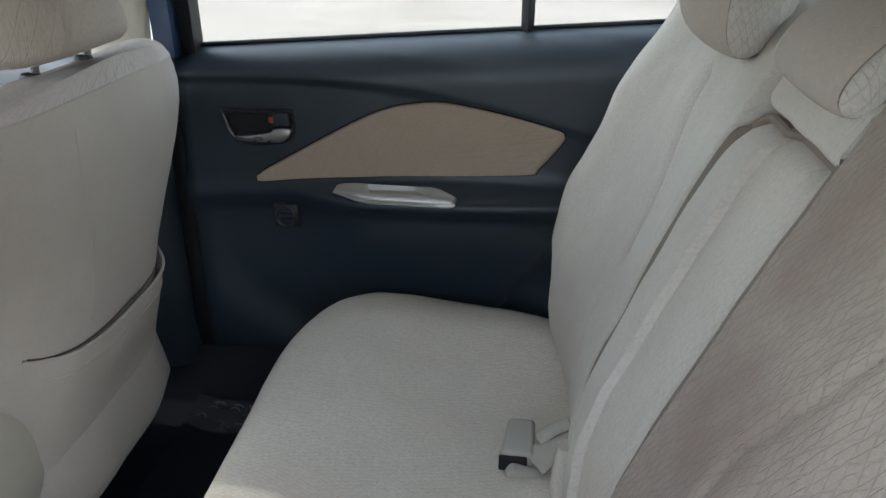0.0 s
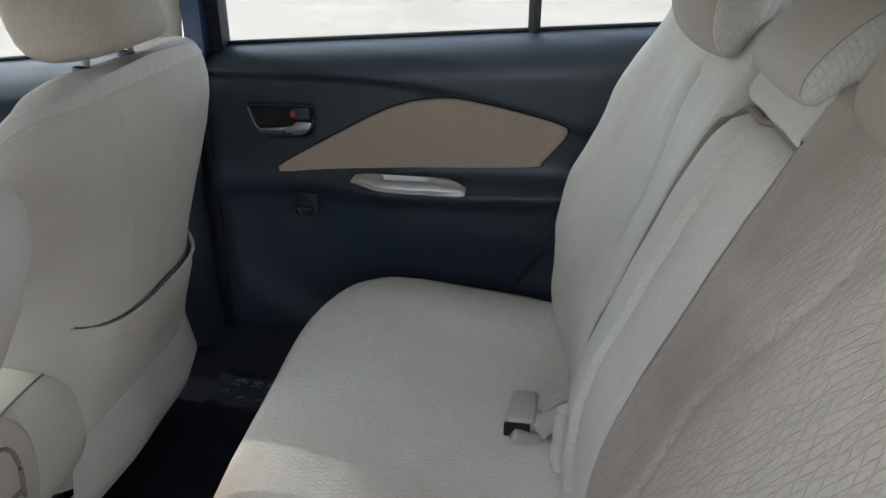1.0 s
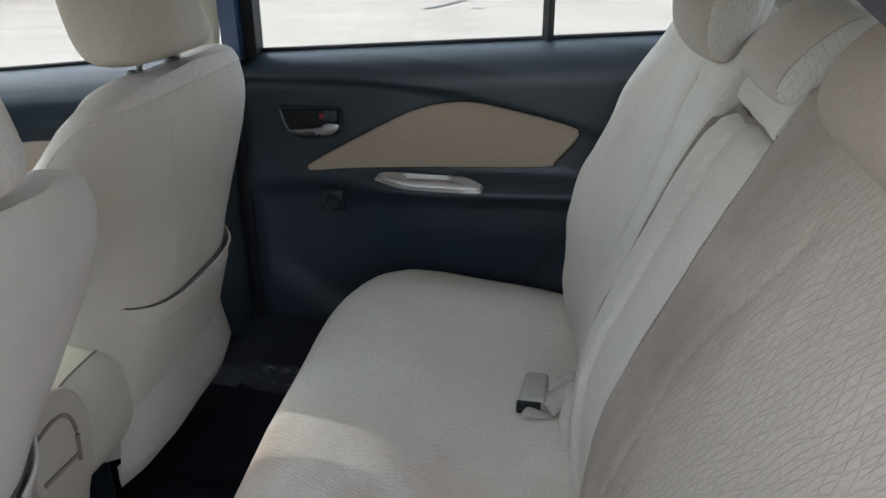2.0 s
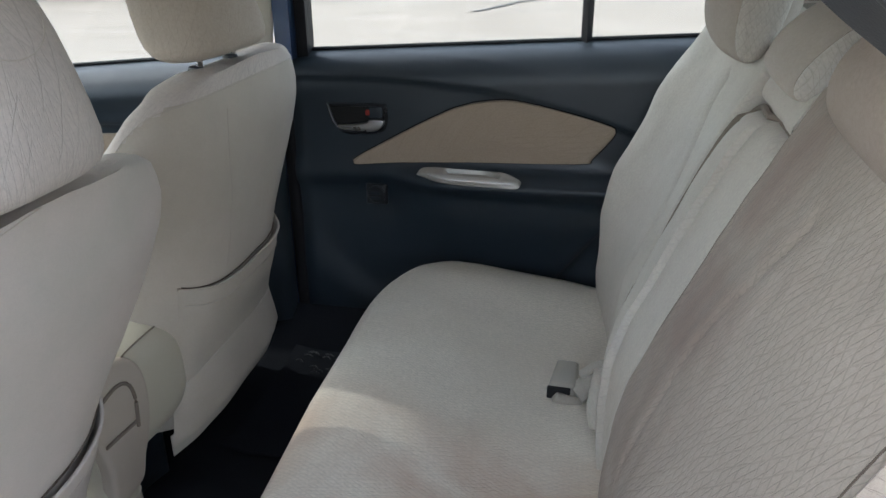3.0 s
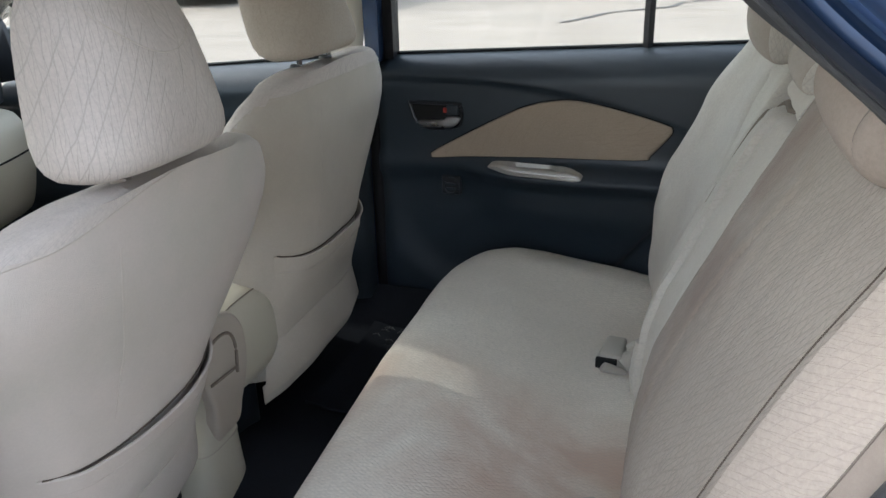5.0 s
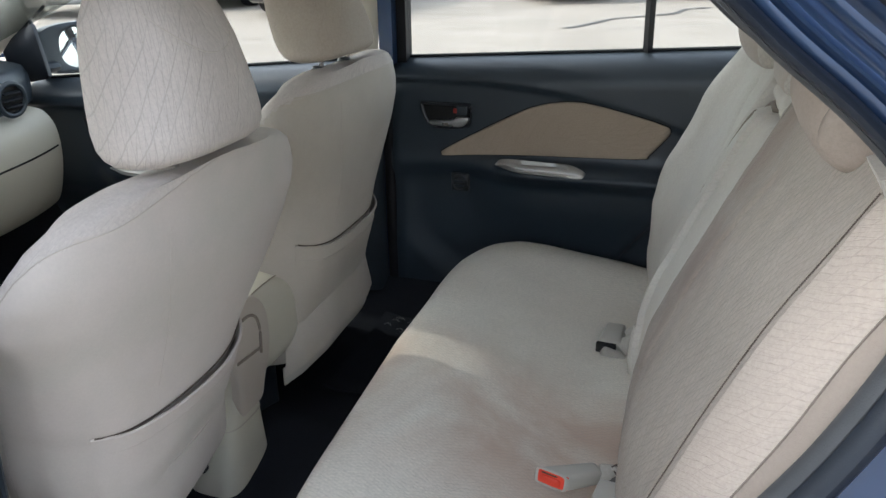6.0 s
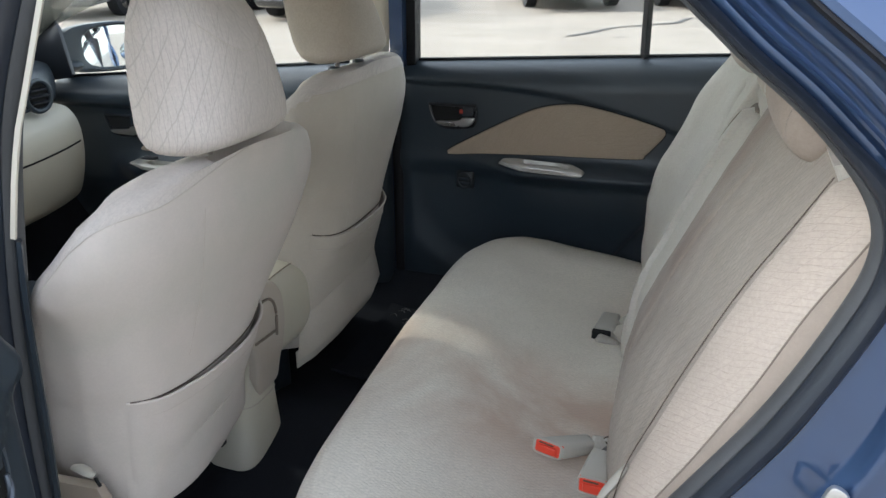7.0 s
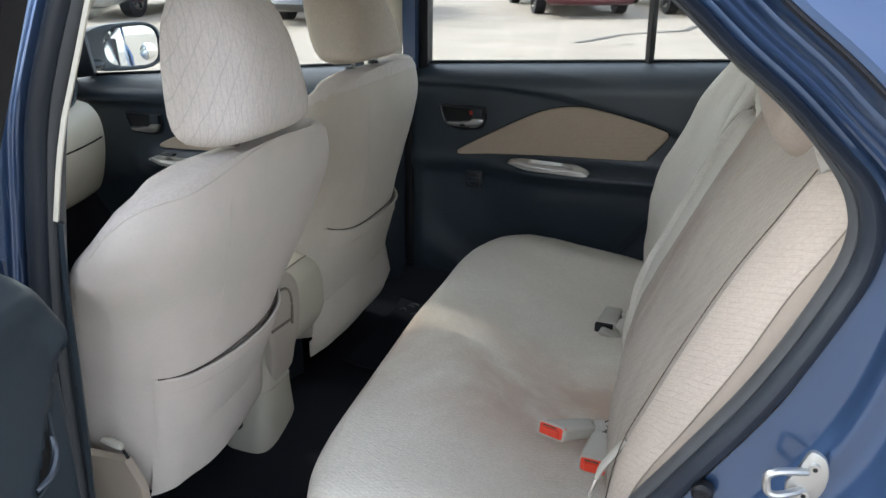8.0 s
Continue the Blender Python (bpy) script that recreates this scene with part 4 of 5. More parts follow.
        for s in (1, -1):
            part("rod", tube([(sec[0] + 0.015, yc + 0.05 * s, 1.04), (sec[0], yc + 0.05 * s, sec[1])], 0.005, 8), M_CHROME, hr)
    return t


# middle, half width; section: centre x and z, half length, half depth in the middle and at the seams, tilt back
HEADRESTS = ((0.305, 0.140, (0.506, 1.142, 0.096, 0.065, 0.032, radians(12))), (0.0, 0.112, (0.540, 1.108, 0.061, 0.038, 0.022, radians(45))), (-0.327, 0.150, (0.558, 1.115, 0.066, 0.070, 0.042, radians(45))))


def hr_ring(yc, half, sec, s, grow=0.0):
    """Section of a rear headrest at s of its half width."""
    xc, zc, long_r, deep_mid, deep_end, tilt = sec
    k = math.sqrt(max(0.0, 1 - (max(0.0, abs(s) - 0.78) / 0.225) ** 2.2))
    m = min(1.0, abs(s) / 0.8) ** 2.4
    a_r = long_r * (1 - 0.06 * m) * (0.45 + 0.55 * k) + grow
    b_r = (deep_mid + (deep_end - deep_mid) * m) * (0.35 + 0.65 * k) + grow
    dent = 0.0035 * gauss(abs(s), 0.80, 0.035)
    out = []
    for i in range(40):
        a = 2 * math.pi * i / 40
        p, q = (a_r - dent) * spow(math.sin(a), 2 / 2.3), (b_r - dent) * spow(math.cos(a), 2 / 2.2)
        out.append(Vector((xc + p * math.sin(tilt) + q * math.cos(tilt), yc + half * s, zc + p * math.cos(tilt) - q * math.sin(tilt))))
    return out


def rear_headrest(yc, half, sec, s0, s1):
    if s0 == 0.0:
        ss = [-s1 + 2 * s1 * i / 28 for i in range(29)]
        return loft([hr_ring(yc, half, sec, s) for s in ss], (False, False), pat=lambda p: (p.y, p.z))
    ss = [s0 + (s1 - s0) * i / 10 for i in range(11)]
    return loft([hr_ring(yc, half, sec, s) for s in ss], (False, True), pat=lambda p: (p.x, p.z))


rear_bench = bench()


def bench_cushion(t):
    """Cushion of the rear bench, sunk towards the backrest."""

    def edge(a):
        c, s = math.cos(a), math.sin(a)
        y = 0.632 * spow(s, 2 / (5.0 if s > 0 else 7.0))
        x = (0.258 * spow(c, 2 / (4.0 if s > 0 else 6.0)) if c < 0 else 0.27 * spow(c, 2 / 6.0))
        return x, y
    rows = [(0.955, 0.3), (0.962, 0.4), (0.985, 0.426), (1.0, 0.466), (0.998, 0.498), (0.985, 0.521), (0.962, 0.537), (0.93, 0.547), (0.88, 0.553), (0.8, 0.555), (0.7, 0.554), (0.6, 0.552), (0.5, 0.549), (0.4, 0.546), (0.3, 0.544), (0.2, 0.542), (0.1, 0.541), (0.02, 0.541)]
    rings = []
    for g, z in rows:
        r = []
        for k in range(96):
            x, y = edge(2 * math.pi * k / 96)
            ex = 1.0 - (1 - g) * 1.0
            px, py = 0.130 + x * g, y * (1 - (1 - g) * 0.45 if g > 0.9 else (1 - 0.045) * g / 0.9 if g < 0.9 else 0.955)
            w = smooth(0.40, 0.54, z)
            px -= 0.045 * py * smooth(0.25, -0.05, px)
            pz = z - w * (0.078 * smooth(-0.05, 0.33, px) * (1 - 0.55 * smooth(0.36, 0.58, abs(py))) + 0.012 * gauss(abs(py), 0.36, 0.12) * smooth(-0.12, 0.1, px) - 0.01 * gauss(py, 0, 0.08))
            pz -= w * 0.012 * smooth(0.30, 0.56, py)
            pz += w * (0.003 * noise.noise((px * 9, py * 8, 0.5)) + 0.0014 * noise.noise((px * 30, py * 26, 2.0)))
            r.append(Vector((px, py, pz)))
        rings.append(r)
    part("cushion", loft(rings, pat=lambda p: (p.y, p.x)), M_CUSHION_LIT, t, "veined beige cushion cover", angle=60)
    return t


bench_cushion(rear_bench)


# ---- far doors ----
def insert_outline(dx=0.0, k=1.0):
    pts = [(-0.249, 0.732), (-0.238, 0.746), (-0.127, 0.808), (-0.041, 0.852), (0.0, 0.868), (0.042, 0.878), (0.113, 0.882), (0.223, 0.861), (0.308, 0.838), (0.322, 0.826), (0.316, 0.808), (0.278, 0.763), (0.264, 0.753), (0.15, 0.748), (0.0, 0.744), (-0.15, 0.736), (-0.238, 0.728)]
    c = catmull([(x, z, 0) for x, z in pts], 4, closed=True)
    return [(p.x + dx, p.y) for p in c]


def padded(outline, face, puff=0.010):
    """A padded cloth panel that fills the outline, on a face y(x, z)."""
    cx = sum(p[0] for p in outline) / len(outline)
    cz = sum(p[1] for p in outline) / len(outline)
    rings = []
    for g, h in ((1.0, -0.004), (1.0, 0.3), (0.992, 0.7), (0.975, 0.95), (0.93, 1.0), (0.85, 1.0), (0.7, 1.0), (0.5, 1.0), (0.3, 1.0), (0.12, 1.0)):
        rings.append([Vector((cx + (a - cx) * g, face(cx + (a - cx) * g, cz + (b - cz) * g) - puff * h, cz + (b - cz) * g)) for a, b in outline])
    return loft(rings, (False, True))


def rear_trim_y(x, z):
    """Room face of the far rear door's trim."""
    s = sill(x) - 0.006
    y = 0.664
    d0 = min(1.0, max(0.0, (s - z) / 0.080))
    y += 0.072 * (1 - math.sqrt(max(0.0, 1 - (1 - d0) ** 2)))
    crest = 0.922 - 0.31 * max(0.0, x + 0.2) ** 2
    y += 0.012 * smooth(crest + 0.004, crest - 0.012, z)
    arm = smooth(-0.20, -0.02, x) * (1 - 0.35 * smooth(0.15, 0.45, x))
    y -= (0.008 + 0.020 * arm) * gauss(z, 0.700, 0.030) + 0.030 * arm * smooth(0.50, 0.66, z) * smooth(0.73, 0.70, z)
    d = math.hypot((x + 0.02) / 0.36, (z - 0.60) / 0.235)
    y += 0.014 * smooth(1.16, 0.80, d) * smooth(0.72, 0.66, z)
    y += 0.010 * smooth(-0.360, -0.395, x)
    y += 0.016 * smooth(0.0, 0.014, x - (0.222 + 0.74 * (z - 0.492))) * smooth(0.69, 0.64, z)
    return y


def rear_trim(u, v):
    x = -0.395 + 0.955 * u
    z = 0.30 + (sill(x) - 0.004 - 0.30) * v
    return Vector((x, rear_trim_y(x, z), z))


def handle_set(t, x0, z0, scale=1.0, mark=True):
    """Inner door handle in its dark bezel."""
    out = [(-0.068, 0.026), (-0.060, 0.0285), (0.0, 0.028), (0.056, 0.0275), (0.063, 0.022), (0.062, -0.008), (0.050, -0.028), (0.0, -0.034), (-0.036, -0.031), (-0.055, -0.014), (-0.064, 0.010)]
    out = [(p.x, p.y) for p in catmull([(a * scale, b * scale, 0) for a, b in out], 4, closed=True)]
    y = 0.672
    bz = part("handle_bezel", tube([Vector((x0 + a, y, z0 + b)) for a, b in out], 0.0042, 8, closed=True), M_NAVY2, t, "glossy dark handle surround")
    part("handle_cup", slab([(a * 0.97, b * 0.97) for a, b in out], 0.002, lambda a, b, h: Vector((x0 + a, y + 0.004 - h, z0 + b))), M_GAP, bz)
    k = scale
    blade = slab([(p.x, p.y) for p in catmull([(-0.046 * k, -0.017 * k, 0), (-0.01 * k, -0.014 * k, 0), (0.022 * k, -0.009 * k, 0), (0.030 * k, -0.002 * k, 0), (0.060 * k, -0.002 * k, 0), (0.057 * k, -0.016 * k, 0), (0.040 * k, -0.027 * k, 0), (0.0, -0.028 * k, 0), (-0.034 * k, -0.026 * k, 0)], 4, closed=True)], 0.012, lambda a, b, h: Vector((x0 + a, y - 0.001 - h - 0.05 * max(0, a), z0 + b)), 0.003)
    part("handle", blade, M_SATIN, bz, "satin chrome pull handle")
    part("lock_tab", box((x0 + 0.042 * scale, y - 0.003, z0 + 0.014 * scale), (0.030 * scale, 0.010, 0.024 * scale), 0.002), M_NAVY, bz)
    if mark:
        part("lock_mark", box((x0 + 0.0245 * scale, y - 0.005, z0 + 0.013 * scale), (0.010, 0.008, 0.012 * scale), 0.0015), M_MARK, bz, "dark red lock mark")


def arm_pull(t, x0, x1, z0, y0):
    """Slim silver armrest pull: a leaf with a rolled lip and a sunk slot."""
    L = x1 - x0
    rings, n = [], 60
    for i in range(n + 1):
        s = i / n
        end = math.sqrt(max(0.0, 1 - (1 - min(1.0, s / 0.22)) ** 2)) * math.sqrt(max(0.0, 1 - max(0.0, (s - 0.86) / 0.14) ** 2.4))
        yf = y0 - 0.054 + 0.034 * (1 - smooth(0.0, 0.45, s)) ** 2
        yb = y0 + 0.014 - 0.036 * smooth(0.72, 1.0, s) ** 1.6
        w = yb - yf
        z = z0 + 0.006 * (1 - s)
        hole = smooth(0.25, 0.29, s) * smooth(0.83, 0.77, s)
        cut = 0.30 + 0.40 * smooth(0.62, 0.80, s)
        e = 0.12 + 0.88 * end
        sec = [(1.0, -0.010), (1.0, 0.010), (0.92, 0.013), (0.92 - 0.10 * (cut - 0.3), 0.013), (0.90 - 0.4 * (cut - 0.30), 0.0125), (0.87 - 0.4 * (cut - 0.30), 0.011 - 0.013 * hole), (0.50, 0.010 - 0.014 * hole), (0.36, 0.0095 - 0.013 * hole), (0.33, 0.0100), (0.22, 0.0090), (0.12, 0.0065), (0.04, 0.0020), (0.0, -0.0030), (0.02, -0.0080), (0.10, -0.0105), (0.5, -0.0105)]
        rings.append([Vector((x0 + L * s, yf + w * a, z + 0.74 * b * e)) for a, b in sec])
    pl = part("arm_pull", loft(rings), M_SILVER, t, "satin silver armrest pull", angle=50)
    lip = [Vector((x0 + L * s, y0 - 0.054 + 0.034 * (1 - smooth(0.0, 0.45, s)) ** 2 + 0.002, z0 + 0.006 * (1 - s) + 0.0035)) for s in [0.04 + 0.92 * i / 30 for i in range(31)]]
    part("pull_lip", tube(lip, lambda q: 0.0012 + 0.0022 * math.sin(math.pi * min(1, 0.04 + 0.93 * q)) ** 0.4, 8), M_SILVER, pl, "rolled bright lip")
    floor = [Vector((x0 + L * s, y0 - 0.054 + 0.068 * q, z0 + 0.003)) for s, q in ((0.28, 0.84), (0.66, 0.84), (0.80, 0.40), (0.31, 0.40))]
    part("pull_slot", bm_from([p + Vector((0, 0, h)) for h in (0, 0.0012) for p in floor], [(0, 1, 2, 3), (4, 5, 6, 7), (0, 1, 5, 4), (1, 2, 6, 5), (2, 3, 7, 6), (3, 0, 4, 7)]), M_GREY, pl, "recessed grey slot", smooth=False)


def rear_door_far():
    t = thing("rear_door", "closed blue rear car door with charcoal trim and beige insert", "car door", (0.0, 0.72, 0.3))
    part("trim_panel", sheet(rear_trim, 130, 110, 0.012), M_NAVY, t, "charcoal moulded door trim", angle=70)
    part("cloth_insert", padded(insert_outline(), rear_trim_y), M_INSERT, t, "tan cloth insert")
    part("insert_groove", tube([Vector((a, rear_trim_y(a, b) - 0.001, b)) for a, b in insert_outline()], 0.0028, 6, closed=True), M_GAP, t)
    handle_set(t, -0.234, 0.834)
    arm_pull(t, -0.092, 0.135, 0.7210, 0.640)
    # blank cover of the window winder
    wb = part("winder_blank", box((-0.202, 0.683, 0.655), (0.050, 0.014, 0.050), 0.005), M_NAVY2, t, "small square blanking cover")
    part("blank_ring", tube([Vector((-0.202 + 0.019 * math.cos(a), 0.674, 0.654 + 0.021 * math.sin(a))) for a in [2 * math.pi * i / 20 for i in range(20)]], 0.003, 6, closed=True), M_NAVY2, wb)
    for dz in (-0.008, 0.004):
        part("blank_slot", box((-0.202, 0.673, 0.655 + dz), (0.026, 0.006, 0.006), 0.002), M_NAVY, wb)
    # window: sill strip, glass, divider, frame
    part("sill_strip", tube([Vector((x, 0.738, sill(x) - 0.001)) for x in [-0.385 + 0.93 * i / 30 for i in range(31)]], 0.0045, 8), M_RUBBER, t, "black rubber window strip")
    def glass(u, v):
        x = -0.38 + 0.98 * u
        z = sill(x) - 0.05 + (1.36 - sill(x)) * v
        return Vector((x - 0.03 * 0, 0.746 - 0.12 * v, z))
    g = part("window_pane", sheet(glass, 6, 6, 0.004), M_GLASS, t, "clear side glass")
    g.visible_shadow = False
    part("window_divider", tube([Vector((0.250 + 0.002 * i, 0.738 - 0.03 * i, sill(0.25) - 0.01 + 0.10 * i)) for i in range(5)], 0.0115, 4), M_RUBBER, t, "black upright window divider", smooth=False)
    # front upright of the frame: black channel beside blue paint
    def post(x, w, y0, z):
        k = (z - 0.95) / 0.4
        return x + 0.035 * k, y0 - 0.085 * k
    for nm, x, w, y0, m, lb in (("window_channel", -0.368, 0.013, 0.722, M_RUBBER, "black window channel"), ("frame_upright", -0.398, 0.018, 0.690, M_PAINT, "blue painted frame upright")):
        rings = []
        for i in range(9):
            z = 0.955 + 0.40 * i / 8
            px, py = post(x, w, y0, z)
            rings.append([Vector((px - w, py - 0.012, z)), Vector((px + w, py - 0.012, z)), Vector((px + w, py + 0.03, z)), Vector((px - w, py + 0.03, z))])
        b = loft(rings)
        part(nm, b, m, t, lb, angle=30)
    part("frame_top", tube([Vector((-0.37, 0.635, 1.335)), Vector((0.1, 0.632, 1.345)), Vector((0.35, 0.645, 1.30)), Vector((0.56, 0.70, 1.10))], 0.02, 8), M_PAINT, t, "blue painted window frame")
    part("door_skin", sheet(lambda u, v: Vector((-0.42 + 1.0 * u, 0.775 + 0.035 * math.sin(math.pi * min(1, 0.15 + 0.8 * v)) - 0.035 * v, 0.28 + (sill(-0.42 + u) - 0.28) * v)), 12, 16, 0.01), M_PAINT, t, "blue outer door skin")
    part("front_edge", box((-0.405, 0.725, 0.63), (0.03, 0.09, 0.68), 0.01), M_RUBBER, t)
    return t


rear_door_far()


def front_door_far():
    t = thing("front_door", "closed front car door with charcoal trim, silver pull and mirror", "car door", (-1.0, 0.72, 0.3))
    def trim_y(x, z):
        s = sill(x) - 0.006
        d0 = min(1.0, max(0.0, (s - z) / 0.080))
        y = 0.666 + 0.072 * (1 - math.sqrt(max(0.0, 1 - (1 - d0) ** 2)))
        y -= 0.012 * smooth(s - 0.11, s - 0.06, z) * smooth(s - 0.01, s - 0.05, z)
        y += 0.016 * smooth(0.80, 0.785, z)
        y -= 0.055 * gauss(z, 0.60, 0.05) * smooth(-1.42, -1.25, x)
        y += 0.012 * smooth(0.55, 0.50, z)
        return y
    def trim(u, v):
        x = -1.60 + 1.065 * u
        z = 0.30 + (sill(x) - 0.304) * v
        return Vector((x, trim_y(x, z), z))
    part("trim_panel", sheet(trim, 80, 80, 0.012), M_NAVY, t, "charcoal moulded door trim", angle=70)
    handle_set(t, -1.322, 0.735, 1.05, False)
    arm_pull(t, -1.262, -0.99, 0.630, 0.615)
    part("switch", box((-1.19, 0.606, 0.655), (0.045, 0.022, 0.008), 0.002), M_NAVY2, t, "dark window switch")
    ins = [(p.x, p.y) for p in catmull([(-1.27, 0.665, 0), (-1.2, 0.70, 0), (-1.05, 0.745, 0), (-0.85, 0.77, 0), (-0.66, 0.755, 0), (-0.64, 0.70, 0), (-0.9, 0.672, 0), (-1.2, 0.660, 0)], 5, closed=True)]
    part("cloth_insert", padded(ins, trim_y), M_INSERT, t, "tan cloth insert")
    part("sill_strip", tube([Vector((x, 0.738, sill(x) - 0.001)) for x in [-1.58 + 1.05 * i / 30 for i in range(31)]], 0.0045, 8), M_RUBBER, t, "black rubber window strip")
    g = part("window_pane", sheet(lambda u, v: Vector((-1.76 + 1.22 * u + 0.47 * v * (1 - u), 0.746 - 0.12 * v, sill(-1.76 + 1.22 * u) - 0.05 + 0.44 * v)), 6, 6, 0.004), M_GLASS, t, "clear side glass")
    g.visible_shadow = False
    part("sail_panel", slab([(-1.64, 0.85), (-1.510, 0.872), (-1.500, 0.882), (-1.526, 1.025), (-1.540, 1.045), (-1.575, 1.03), (-1.66, 0.95)], 0.014, lambda a, b, h: Vector((a, 0.690 - h, b)), 0.004), M_NAVY2, t, "black mirror mounting triangle")
    part("door_skin", sheet(lambda u, v: Vector((-1.62 + 1.19 * u, 0.775 + 0.035 * math.sin(math.pi * min(1, 0.15 + 0.8 * v)) - 0.035 * v, 0.28 + (sill(-1.62 + 1.19 * u) - 0.28) * v)), 12, 16, 0.01), M_PAINT, t, "blue outer door skin")
    # wing mirror
    C = Vector((-1.505, 0.862, 0.945))
    ax = Vector((0.899, -0.438, 0.055)).normalized()
    right = Vector((0, 0, 1)).cross(ax).normalized()
    upv = ax.cross(right)
    def m3(a, b, c):
        return C + right * a + upv * b + ax * c
    def oval(sx, sz, c, k=0.0, off=0.0):
        pts = []
        for i in range(40):
            q = 2 * math.pi * i / 40
            a, b = spow(math.cos(q), 2 / 3.4), spow(math.sin(q), 2 / 3.0)
            pts.append(m3(sx * a + off * (1 - a) / 2, sz * b * (1 + 0.06 * a), c))
        return pts
    hs = part("mirror_housing", loft([oval(0.108, 0.066, -0.004, off=0.024), oval(0.114, 0.073, 0.002, off=0.018), oval(0.122, 0.079, -0.002, off=-0.03), oval(0.124, 0.080, -0.02, off=-0.045), oval(0.118, 0.076, -0.05, off=-0.05), oval(0.10, 0.062, -0.09, off=-0.05), oval(0.06, 0.035, -0.11, off=-0.03)], (False, True)), M_NAVY, t, "dark wing mirror housing")
    part("mirror_pane", loft([oval(0.1085, 0.0665, -0.006, off=0.024), oval(0.1085, 0.0665, -0.008, off=0.024)]), M_MIRROR, hs, "silvered mirror glass", smooth=False)
    ball = []
    for k, (r, h) in enumerate(((0.030, 0.0), (0.030, 0.004), (0.026, 0.0052), (0.018, 0.0066), (0.008, 0.0074))):
        ball.append([m3(0.070 + r * math.cos(2 * math.pi * i / 24), -0.022 + r * math.sin(2 * math.pi * i / 24), -0.006 + h) for i in range(24)])
    part("blind_spot_mirror", loft(ball), M_MIRROR, hs, "small round convex mirror")
    part("mirror_arm", tube(catmull([(-1.58, 0.71, 0.895), (-1.56, 0.76, 0.895), m3(-0.09, -0.05, -0.07)], 5), 0.026, 10, flat=0.7), M_NAVY, hs)
    return t


front_door_far()


def near_front_door():
    t = thing("front_door", "closed blue front car door beside the open doorway", "car door", (-1.0, -0.75, 0.3))
    part("door_skin", sheet(lambda u, v: Vector((-1.62 + 1.12 * u, -0.78 - 0.03 * math.sin(math.pi * min(1, 0.15 + 0.8 * v)) + 0.03 * v, 0.25 + (sill(-1.62 + 1.12 * u) - 0.25) * v)), 12, 16, 0.012), M_PAINT, t, "blue outer door skin")
    part("trim_panel", sheet(lambda u, v: Vector((-1.60 + 1.08 * u, -0.672, 0.30 + (sill(-1.60 + 1.08 * u) - 0.30) * v)), 10, 10, 0.012), M_NAVY, t, "charcoal door trim")
    part("window_strip", tube([Vector((x, -0.735, sill(x) - 0.002)) for x in [-1.58 + 1.05 * i / 20 for i in range(21)]], 0.02, 8), M_RUBBER, t)
    g = part("window_pane", sheet(lambda u, v: Vector((-1.50 + 0.96 * u + 0.45 * v * (1 - u), -0.722 + 0.10 * v, sill(-1.5 + 0.96 * u) - 0.05 + 0.44 * v)), 6, 6, 0.004), M_GLASS, t, "clear side glass")
    g.visible_shadow = False
    return t


near_front_door()


